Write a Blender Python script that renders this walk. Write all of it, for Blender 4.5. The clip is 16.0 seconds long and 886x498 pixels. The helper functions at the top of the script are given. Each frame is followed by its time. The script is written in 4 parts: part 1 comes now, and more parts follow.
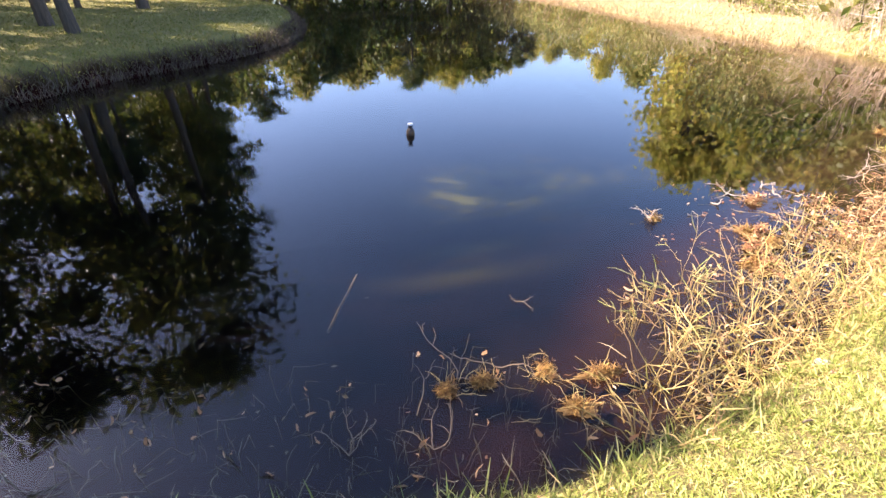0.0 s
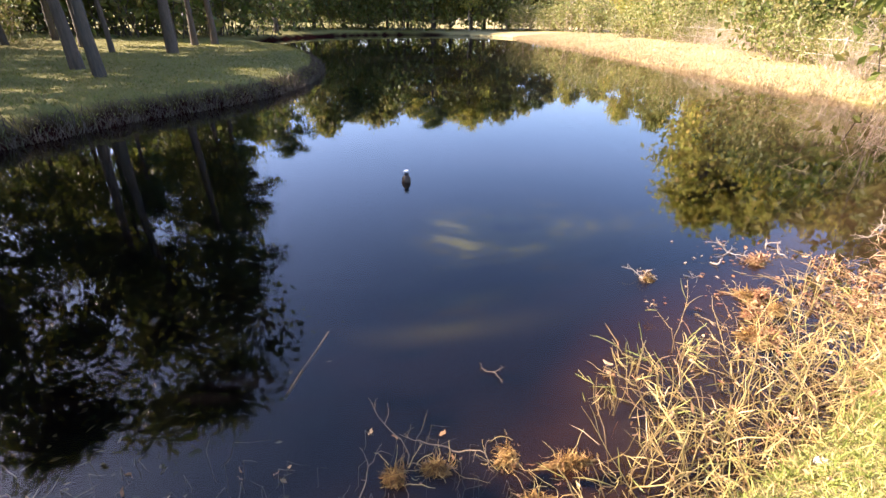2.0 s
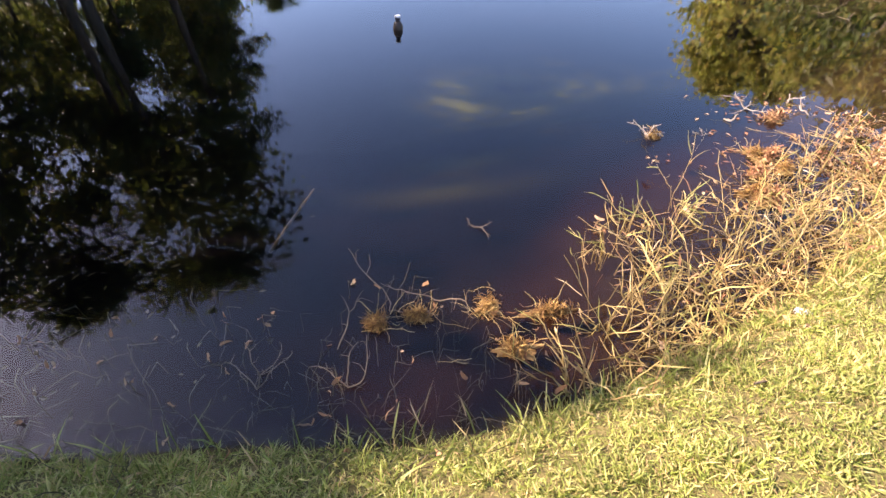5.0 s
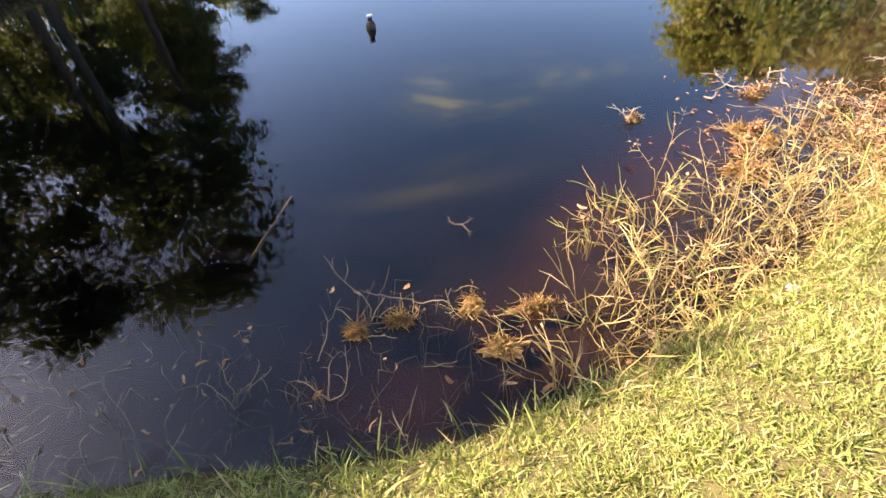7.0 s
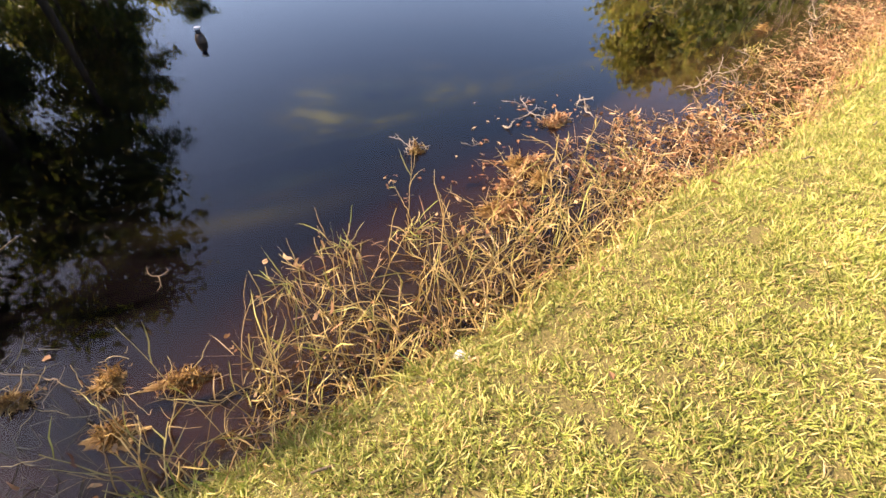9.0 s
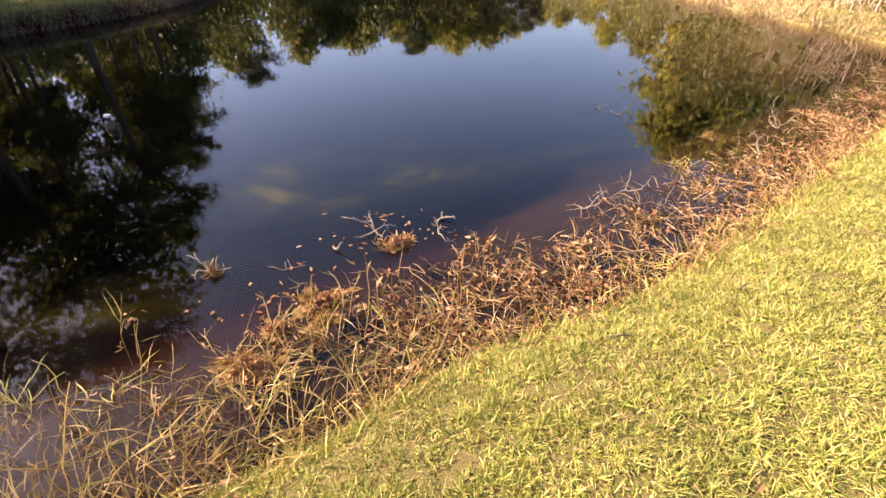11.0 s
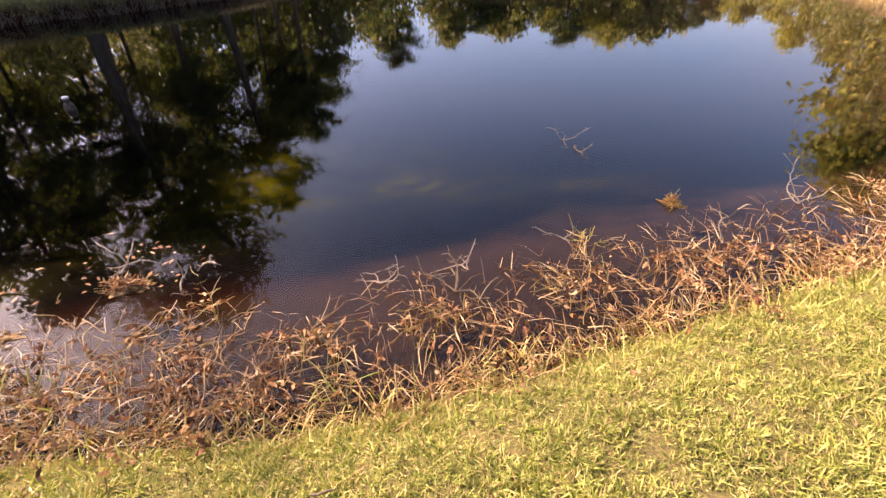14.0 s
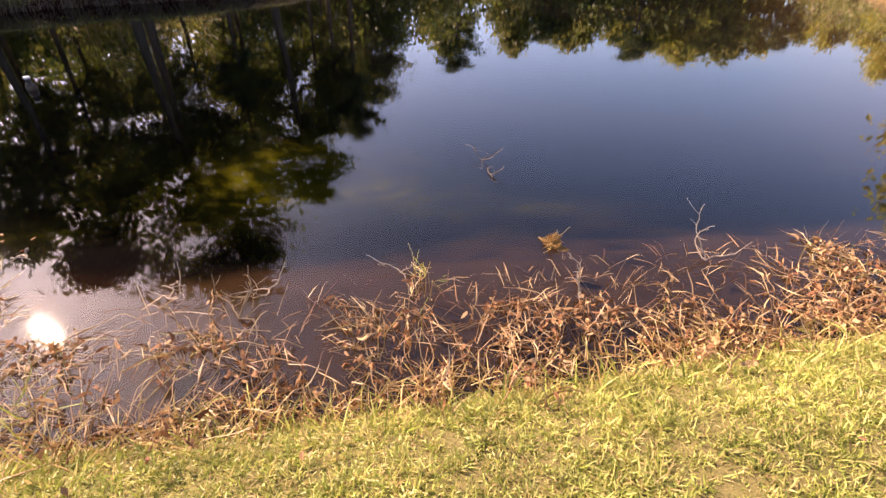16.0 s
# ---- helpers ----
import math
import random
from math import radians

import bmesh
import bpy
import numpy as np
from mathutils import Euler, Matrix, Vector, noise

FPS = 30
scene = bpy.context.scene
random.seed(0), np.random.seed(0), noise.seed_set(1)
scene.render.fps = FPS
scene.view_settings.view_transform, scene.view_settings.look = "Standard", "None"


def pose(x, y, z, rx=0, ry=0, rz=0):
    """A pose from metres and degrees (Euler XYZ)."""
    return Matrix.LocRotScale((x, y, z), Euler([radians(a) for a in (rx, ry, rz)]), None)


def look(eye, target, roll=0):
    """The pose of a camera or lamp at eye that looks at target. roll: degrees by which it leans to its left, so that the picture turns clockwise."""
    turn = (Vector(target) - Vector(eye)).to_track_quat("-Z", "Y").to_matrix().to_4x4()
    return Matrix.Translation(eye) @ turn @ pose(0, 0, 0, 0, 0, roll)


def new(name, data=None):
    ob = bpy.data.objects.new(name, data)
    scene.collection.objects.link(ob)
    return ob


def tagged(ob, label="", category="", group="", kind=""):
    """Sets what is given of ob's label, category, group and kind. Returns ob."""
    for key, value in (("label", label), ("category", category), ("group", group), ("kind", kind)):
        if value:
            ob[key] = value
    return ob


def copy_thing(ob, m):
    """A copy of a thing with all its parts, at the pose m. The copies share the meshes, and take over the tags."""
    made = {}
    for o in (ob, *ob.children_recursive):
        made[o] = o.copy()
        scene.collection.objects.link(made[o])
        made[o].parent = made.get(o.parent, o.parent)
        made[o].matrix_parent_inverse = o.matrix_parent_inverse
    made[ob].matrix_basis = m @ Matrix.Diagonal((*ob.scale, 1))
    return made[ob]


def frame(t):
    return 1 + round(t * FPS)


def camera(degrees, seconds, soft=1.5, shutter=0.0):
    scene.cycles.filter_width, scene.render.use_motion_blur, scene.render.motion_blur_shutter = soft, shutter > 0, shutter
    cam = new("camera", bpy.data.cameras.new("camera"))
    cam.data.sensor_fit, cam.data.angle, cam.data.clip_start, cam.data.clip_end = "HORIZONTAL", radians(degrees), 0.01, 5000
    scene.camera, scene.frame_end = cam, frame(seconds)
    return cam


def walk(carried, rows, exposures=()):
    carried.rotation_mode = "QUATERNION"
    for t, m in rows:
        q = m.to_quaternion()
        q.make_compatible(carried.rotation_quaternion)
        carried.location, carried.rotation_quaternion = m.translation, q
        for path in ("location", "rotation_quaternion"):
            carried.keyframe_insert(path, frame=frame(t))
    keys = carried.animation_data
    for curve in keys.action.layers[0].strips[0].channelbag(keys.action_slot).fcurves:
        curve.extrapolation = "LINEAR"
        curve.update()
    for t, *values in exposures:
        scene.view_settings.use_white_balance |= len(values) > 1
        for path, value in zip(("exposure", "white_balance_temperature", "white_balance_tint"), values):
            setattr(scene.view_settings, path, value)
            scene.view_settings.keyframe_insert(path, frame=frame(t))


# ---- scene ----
cam = camera(88.0, 16.0)

# seconds, x, y, z, yaw, pitch, roll
ROWS = [
    (0.0, -0.018, -0.032, 1.867, -2.24, -31.11, 0.52),
    (0.5, 0.168, 0.085, 1.835, -0.99, -29.31, 0.68),
    (1.0, 0.217, 0.128, 1.871, -0.70, -27.70, 1.21),
    (1.5, 0.264, 0.165, 1.931, -0.13, -26.78, 1.10),
    (2.0, 0.298, 0.184, 1.942, 0.31, -26.67, 0.67),
    (2.5, 0.338, 0.202, 1.933, 0.77, -27.91, 0.34),
    (3.0, 0.386, 0.211, 1.910, 1.33, -30.57, 0.03),
    (3.5, 0.406, 0.233, 1.867, 1.20, -34.25, -0.13),
    (4.0, 0.412, 0.238, 1.826, 0.93, -37.77, 0.19),
    (4.5, 0.405, 0.240, 1.783, 0.56, -40.82, 1.18),
    (4.7, 0.405, 0.245, 1.770, 0.59, -41.88, 1.12),
    (6.8, 0.410, 0.284, 1.720, 0.24, -43.32, -2.66),
    (7.0, 0.494, 0.310, 1.712, 0.14, -42.64, -2.86),
    (7.5, 0.779, 0.369, 1.676, -2.12, -40.94, -1.39),
    (8.0, 1.087, 0.428, 1.672, -6.05, -41.61, 1.80),
    (8.5, 1.468, 0.521, 1.703, -7.27, -42.52, 2.39),
    (9.0, 1.887, 0.577, 1.712, -5.85, -42.20, 0.65),
    (9.5, 2.303, 0.726, 1.715, -3.49, -42.48, -1.19),
    (10.0, 2.702, 0.924, 1.752, -2.20, -40.91, -1.01),
    (10.2, 2.859, 0.990, 1.770, -1.47, -39.49, -0.60),
    (12.3, 4.560, 1.756, 1.879, 6.25, -32.60, 0.14),
    (12.5, 4.712, 1.865, 1.873, 7.46, -33.41, -0.02),
    (13.0, 5.041, 2.092, 1.856, 10.57, -34.50, 0.35),
    (13.5, 5.363, 2.338, 1.832, 15.36, -35.00, -0.14),
    (14.0, 5.668, 2.574, 1.818, 20.49, -36.37, -0.77),
    (14.5, 5.928, 2.778, 1.762, 24.42, -37.55, -0.58),
    (15.0, 6.170, 3.002, 1.740, 24.00, -37.32, 2.21),
    (15.3, 6.342, 3.181, 1.761, 23.67, -37.13, 3.54),
    (15.5, 6.473, 3.275, 1.768, 24.67, -37.18, 2.08),
    (16.0, 6.783, 3.473, 1.735, 28.15, -35.74, 0.91),
]
EXPOSURE = [(0.0, 2.6, 6050, 25), (4.7, 2.28, 6200, 28), (7.5, 2.4, 6450, 21), (9.0, 2.0, 6900, 24), (12.5, 1.96, 7150, 32), (16.0, 2.02, 7150, 34)]
walk(cam, [(t, pose(x, y, z, 90 + p, 0, yw) @ pose(0, 0, 0, 0, 0, rl)) for t, x, y, z, yw, p, rl in ROWS], EXPOSURE)

# ---- sky and sun ----
SUN_AZ, SUN_EL = -79.2, 34.0            # degrees from +y (negative to the -x side), degrees up
world = bpy.data.worlds.new("sky")
scene.world = world
world.use_nodes = True
wn = world.node_tree
sky = wn.nodes.new("ShaderNodeTexSky")
sky.sky_type = "NISHITA"
sky.sun_disc = False
sky.sun_elevation = radians(SUN_EL)
sky.sun_rotation = radians(SUN_AZ)
sky.air_density, sky.dust_density, sky.ozone_density = 0.9, 1.3, 2.0
bg = wn.nodes["Background"]
bg.inputs["Strength"].default_value = 0.097
wn.links.new(sky.outputs["Color"], bg.inputs["Color"])
sun_data = bpy.data.lights.new("sun", "SUN")
sun_data.energy, sun_data.angle, sun_data.color = 5.0, radians(0.7), (1.0, 0.86, 0.66)
sun_way = Vector((math.sin(radians(SUN_AZ)) * math.cos(radians(SUN_EL)), math.cos(radians(SUN_AZ)) * math.cos(radians(SUN_EL)), math.sin(radians(SUN_EL))))
sun = new("sun", sun_data)
sun.matrix_world = look(sun_way * 60, (0, 0, 0))

# ---- materials ----
def mat(name):
    m = bpy.data.materials.new(name)
    m.use_nodes = True
    nt = m.node_tree
    return m, nt, nt.nodes["Principled BSDF"]


def node(nt, kind, **inputs):
    n = nt.nodes.new(kind)
    for k, v in inputs.items():
        n.inputs[k.replace("_", " ")].default_value = v
    return n


def noise_tex(nt, scale, detail=4.0, rough=0.55, vec=None, coord="Object"):
    n = node(nt, "ShaderNodeTexNoise", Scale=scale, Detail=detail, Roughness=rough)
    if vec is None:
        vec = nt.nodes.new("ShaderNodeTexCoord").outputs[coord]
    nt.links.new(vec, n.inputs["Vector"])
    return n.outputs["Fac"]


def ramp(nt, fac, stops):
    r = nt.nodes.new("ShaderNodeValToRGB")
    els = r.color_ramp.elements
    while len(els) < len(stops):
        els.new(0.5)
    for e, (p, c) in zip(els, stops):
        e.position, e.color = p, (*c, 1.0)
    nt.links.new(fac, r.inputs["Fac"])
    return r.outputs["Color"]


def mix(nt, fac, a, b, blend="MIX"):
    m = nt.nodes.new("ShaderNodeMix")
    m.data_type, m.blend_type = "RGBA", blend
    for sock, v in ((m.inputs[0], fac), (m.inputs[6], a), (m.inputs[7], b)):
        if isinstance(v, (int, float)):
            sock.default_value = v
        elif isinstance(v, tuple):
            sock.default_value = (*v, 1.0)
        else:
            nt.links.new(v, sock)
    return m.outputs[2]


def math_node(nt, op, a, b=0.0):
    m = nt.nodes.new("ShaderNodeMath")
    m.operation = op
    for sock, v in zip(m.inputs, (a, b)):
        if isinstance(v, (int, float)):
            sock.default_value = v
        else:
            nt.links.new(v, sock)
    return m.outputs[0]


def bump(nt, bsdf, fac, strength, dist):
    b = node(nt, "ShaderNodeBump", Strength=strength, Distance=dist)
    nt.links.new(fac, b.inputs["Height"])
    nt.links.new(b.outputs["Normal"], bsdf.inputs["Normal"])


def leaf_material(name, stops, translucent=0.3, rough=0.55, patch=None):
    """Foliage, straw and blades: colour varies from piece to piece and in larger drifts."""
    m, nt, bsdf = mat(name)
    geo = nt.nodes.new("ShaderNodeNewGeometry")
    col = ramp(nt, geo.outputs["Random Per Island"], stops)
    info = nt.nodes.new("ShaderNodeObjectInfo")
    drift = noise_tex(nt, patch or 0.6, 3.0, 0.6, geo.outputs["Position"])
    fleck = noise_tex(nt, (patch or 0.6) * 7.0, 2.0, 0.5, geo.outputs["Position"])
    val = math_node(nt, "ADD", math_node(nt, "MULTIPLY", drift, 1.2), math_node(nt, "MULTIPLY", info.outputs["Random"], 0.2))
    val = math_node(nt, "ADD", val, math_node(nt, "MULTIPLY", fleck, 0.8))
    hsv = node(nt, "ShaderNodeHueSaturation")
    nt.links.new(math_node(nt, "SUBTRACT", val, 0.1), hsv.inputs["Value"])
    nt.links.new(col, hsv.inputs["Color"])
    bsdf.inputs["Roughness"].default_value = rough
    bsdf.inputs["Specular IOR Level"].default_value = 0.3
    nt.links.new(hsv.outputs["Color"], bsdf.inputs["Base Color"])
    tr = nt.nodes.new("ShaderNodeBsdfTranslucent")
    nt.links.new(hsv.outputs["Color"], tr.inputs["Color"])
    ms = node(nt, "ShaderNodeMixShader", Fac=translucent)
    nt.links.new(bsdf.outputs[0], ms.inputs[1])
    nt.links.new(tr.outputs[0], ms.inputs[2])
    nt.links.new(ms.outputs[0], nt.nodes["Material Output"].inputs["Surface"])
    return m


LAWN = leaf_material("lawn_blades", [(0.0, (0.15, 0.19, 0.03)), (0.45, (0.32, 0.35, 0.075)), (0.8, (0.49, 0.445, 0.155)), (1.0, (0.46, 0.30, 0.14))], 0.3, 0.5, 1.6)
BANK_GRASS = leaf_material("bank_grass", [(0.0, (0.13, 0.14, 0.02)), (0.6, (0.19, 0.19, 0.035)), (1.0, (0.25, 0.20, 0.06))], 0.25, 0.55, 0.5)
DRY_GRASS = leaf_material("dry_grass", [(0.0, (0.28, 0.22, 0.13)), (0.6, (0.38, 0.31, 0.185)), (1.0, (0.29, 0.27, 0.13))], 0.2, 0.6, 0.5)
DRY_FRINGE = leaf_material("dry_fringe", [(0.0, (0.22, 0.15, 0.08)), (0.6, (0.32, 0.23, 0.12)), (1.0, (0.42, 0.32, 0.17))], 0.2, 0.6, 0.9)
# dead brown grass, darkened further in colour for the bank's shade
SHADED_DEAD_EDGE = leaf_material("shaded_dead_edge_grass", [(0.0, (0.05, 0.035, 0.025)), (0.6, (0.10, 0.07, 0.045)), (1.0, (0.08, 0.075, 0.03))], 0.15, 0.7, 0.5)
STRAW = leaf_material("straw", [(0.0, (0.20, 0.115, 0.035)), (0.5, (0.41, 0.29, 0.11)), (0.85, (0.36, 0.30, 0.09)), (1.0, (0.22, 0.24, 0.05))], 0.2, 0.5, 2.0)
RUSSET = leaf_material("russet_stems", [(0.0, (0.12, 0.05, 0.025)), (0.5, (0.34, 0.20, 0.09)), (1.0, (0.56, 0.42, 0.22))], 0.15, 0.5, 2.0)
DEAD_LEAF = leaf_material("dead_leaf", [(0.0, (0.12, 0.045, 0.02)), (0.5, (0.27, 0.13, 0.055)), (1.0, (0.46, 0.31, 0.16))], 0.2, 0.8, 2.0)
GOLD_LITTER = leaf_material("golden_litter", [(0.0, (0.09, 0.04, 0.012)), (0.6, (0.22, 0.12, 0.03)), (1.0, (0.38, 0.24, 0.07))], 0.15, 0.7, 2.0)
DARK_STEM = leaf_material("drowned_stems", [(0.0, (0.03, 0.025, 0.015)), (0.6, (0.075, 0.06, 0.028)), (1.0, (0.15, 0.12, 0.06))], 0.15, 0.5, 2.0)
# lighter, yellower copy of broad_leaf with sunlight put into the colour
MID_LEAF = leaf_material("sunlit_leaf", [(0.0, (0.15, 0.18, 0.03)), (0.6, (0.25, 0.25, 0.055)), (1.0, (0.33, 0.26, 0.08))], 0.48, 0.5, 0.25)
OAK_LEAF = leaf_material("broad_leaf", [(0.0, (0.08, 0.11, 0.018)), (0.6, (0.13, 0.15, 0.03)), (1.0, (0.19, 0.16, 0.045))], 0.42, 0.5, 0.25)
PINE_LEAF = leaf_material("pine_needles", [(0.0, (0.045, 0.075, 0.02)), (0.7, (0.08, 0.11, 0.03)), (1.0, (0.14, 0.13, 0.04))], 0.25, 0.5, 0.25)
# golden leaves, brightened in colour to carry the low sun
GOLD_LEAF = leaf_material("sunlit_gold_leaf", [(0.0, (0.27, 0.29, 0.045)), (0.6, (0.40, 0.38, 0.07)), (1.0, (0.50, 0.37, 0.11))], 0.55, 0.5, 0.25)
BRUSH_LEAF = leaf_material("brush_leaf", [(0.0, (0.12, 0.16, 0.035)), (0.5, (0.22, 0.23, 0.06)), (1.0, (0.36, 0.30, 0.13))], 0.3, 0.55, 0.25)
BRUSH_TWIG = leaf_material("brush_twig", [(0.0, (0.24, 0.18, 0.13)), (0.6, (0.40, 0.31, 0.23)), (1.0, (0.50, 0.42, 0.32))], 0.05, 0.7, 0.4)


def bark_material(name, dark, light):
    m, nt, bsdf = mat(name)
    co = nt.nodes.new("ShaderNodeTexCoord").outputs["Object"]
    mp = node(nt, "ShaderNodeMapping", Scale=(9.0, 9.0, 1.6))
    nt.links.new(co, mp.inputs["Vector"])
    n = noise_tex(nt, 1.5, 6.0, 0.65, mp.outputs["Vector"])
    big = noise_tex(nt, 0.5, 3.0, 0.5, co)
    nt.links.new(mix(nt, math_node(nt, "MULTIPLY", big, 0.5), ramp(nt, n, [(0.3, dark), (0.7, light)]), (0.10, 0.10, 0.06)), bsdf.inputs["Base Color"])
    bsdf.inputs["Roughness"].default_value = 0.9
    bump(nt, bsdf, n, 0.8, 0.05)
    return m


BARK = bark_material("bark", (0.03, 0.022, 0.017), (0.10, 0.07, 0.05))
PINE_BARK = bark_material("pine_bark", (0.04, 0.027, 0.02), (0.13, 0.088, 0.064))
GREY_WOOD = bark_material("bleached_wood", (0.22, 0.16, 0.11), (0.48, 0.39, 0.30))
BROWN_WOOD = bark_material("wet_wood", (0.07, 0.045, 0.028), (0.24, 0.16, 0.09))

# ground: lawn, dry verge and pond mud by masks stored on the sheet
GROUND, nt, bsdf = mat("ground")
geo = nt.nodes.new("ShaderNodeNewGeometry").outputs["Position"]


def mask(nt, name):
    a = nt.nodes.new("ShaderNodeAttribute")
    a.attribute_name = name
    return a.outputs["Fac"]


fine, mid, wide = noise_tex(nt, 75.0, 5.0, 0.75, geo), noise_tex(nt, 3.0, 4.0, 0.55, geo), noise_tex(nt, 0.35, 4.0, 0.55, geo)
# the ramp's dark flecks paint shade down between the blades
lawn = mix(nt, mid, ramp(nt, fine, [(0.38, (0.03, 0.028, 0.011)), (0.62, (0.14, 0.125, 0.038))]), (0.19, 0.15, 0.055))
green = mix(nt, wide, ramp(nt, fine, [(0.3, (0.10, 0.11, 0.02)), (0.7, (0.20, 0.20, 0.04))]), (0.19, 0.15, 0.05))
dry = mix(nt, wide, ramp(nt, fine, [(0.3, (0.30, 0.23, 0.10)), (0.7, (0.48, 0.37, 0.17))]), (0.36, 0.32, 0.12))
col = mix(nt, mask(nt, "wild"), lawn, green)
col = mix(nt, mask(nt, "dry"), col, dry)
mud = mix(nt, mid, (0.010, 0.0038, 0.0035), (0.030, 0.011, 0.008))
# bed painted near black far out, in place of light lost in deep water
dimmed_bed = mix(nt, noise_tex(nt, 1.1, 4.0, 0.5, geo), (0.0015, 0.0015, 0.003), (0.006, 0.0045, 0.006))
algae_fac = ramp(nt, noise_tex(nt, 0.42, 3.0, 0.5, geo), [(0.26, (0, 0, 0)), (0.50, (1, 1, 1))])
bed = mix(nt, math_node(nt, "MULTIPLY", algae_fac, mask(nt, "algae")), mix(nt, mask(nt, "deep"), mud, dimmed_bed), mix(nt, mid, (0.060, 0.062, 0.003), (0.10, 0.097, 0.005)))
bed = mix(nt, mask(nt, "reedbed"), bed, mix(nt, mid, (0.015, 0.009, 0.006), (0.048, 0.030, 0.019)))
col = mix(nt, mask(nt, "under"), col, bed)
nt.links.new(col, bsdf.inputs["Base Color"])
bsdf.inputs["Roughness"].default_value = 0.9
dry_land = math_node(nt, "SUBTRACT", 1.0, mask(nt, "under"))
nt.links.new(math_node(nt, "MULTIPLY", dry_land, 0.2), bsdf.inputs["Specular IOR Level"])
bump(nt, bsdf, fine, 0.7, 0.02)

# pond water: a mirror that clears towards the steep view, over a tinted clear body
WATER, nt, bsdf = mat("pond_water")
nt.nodes.remove(bsdf)
gl = node(nt, "ShaderNodeBsdfGlossy", Roughness=0.025, Color=(1, 1, 1, 1))
tp = node(nt, "ShaderNodeBsdfTransparent", Color=(0.64, 0.60, 0.52, 1))
fr = node(nt, "ShaderNodeFresnel", IOR=1.37)
ms = nt.nodes.new("ShaderNodeMixShader")
rip = noise_tex(nt, 1.3, 3.0, 0.5, nt.nodes.new("ShaderNodeNewGeometry").outputs["Position"])
bp = node(nt, "ShaderNodeBump", Strength=0.05, Distance=0.02)
nt.links.new(rip, bp.inputs["Height"])
nt.links.new(bp.outputs["Normal"], gl.inputs["Normal"])
nt.links.new(fr.outputs[0], ms.inputs[0])
nt.links.new(tp.outputs[0], ms.inputs[1])
nt.links.new(gl.outputs[0], ms.inputs[2])
nt.links.new(ms.outputs[0], nt.nodes["Material Output"].inputs["Surface"])


def plain(name, rgb, rough=0.6, spread=0.25, scale=12.0, spec=0.4):
    m, nt, bsdf = mat(name)
    n = noise_tex(nt, scale, 4.0, 0.6)
    nt.links.new(ramp(nt, n, [(0.3, tuple(c * (1 - spread) for c in rgb)), (0.7, tuple(min(1, c * (1 + spread)) for c in rgb))]), bsdf.inputs["Base Color"])
    bsdf.inputs["Roughness"].default_value, bsdf.inputs["Specular IOR Level"].default_value = rough, spec
    bump(nt, bsdf, n, 0.4, 0.01)
    return m


MAT_SCUM = plain("matted_algae", (0.19, 0.11, 0.032), 0.8, 0.5, 30.0)
FLOAT_BODY = plain("weathered_brown_plastic", (0.045, 0.028, 0.014), 0.5, 0.4, 20.0)
FLOAT_NECK = plain("black_plastic", (0.015, 0.015, 0.015), 0.4)
WHITE_CAP = plain("white_plastic", (0.55, 0.55, 0.54), 0.4, 0.05)
PALE_LITTER = plain("bleached_plastic", (0.42, 0.40, 0.38), 0.5, 0.1)
WIRE = plain("fence_wire", (0.45, 0.42, 0.38), 0.4, 0.1)

# ---- mesh helpers ----
def make_mesh(name, verts, faces, material, smooth=False):
    """verts (n, 3); faces: arrays of vertex indices, one array for each number of corners."""
    faces = [np.asarray(f, dtype=np.int32) for f in faces if len(f)]
    me = bpy.data.meshes.new(name)
    verts = np.asarray(verts, dtype=np.float32)
    loops = np.concatenate([f.ravel() for f in faces])
    totals = np.concatenate([np.full(len(f), f.shape[1], np.int32) for f in faces])
    me.vertices.add(len(verts))
    me.vertices.foreach_set("co", verts.ravel())
    me.loops.add(len(loops))
    me.loops.foreach_set("vertex_index", loops)
    me.polygons.add(len(totals))
    me.polygons.foreach_set("loop_start", np.concatenate([[0], np.cumsum(totals)[:-1]]).astype(np.int32))
    me.polygons.foreach_set("loop_total", totals)
    me.polygons.foreach_set("use_smooth", np.full(len(totals), smooth))
    me.update(calc_edges=True)
    me.materials.append(material)
    return me


def part(name, me, parent, label=""):
    ob = new(name, me)
    ob.parent = parent
    return tagged(ob, label)


def thing(name, label, category, group="", at=(0, 0, 0), turn=0.0):
    ob = new(name)
    ob.matrix_world = pose(*at, 0, 0, turn)
    return tagged(ob, label, category, group)


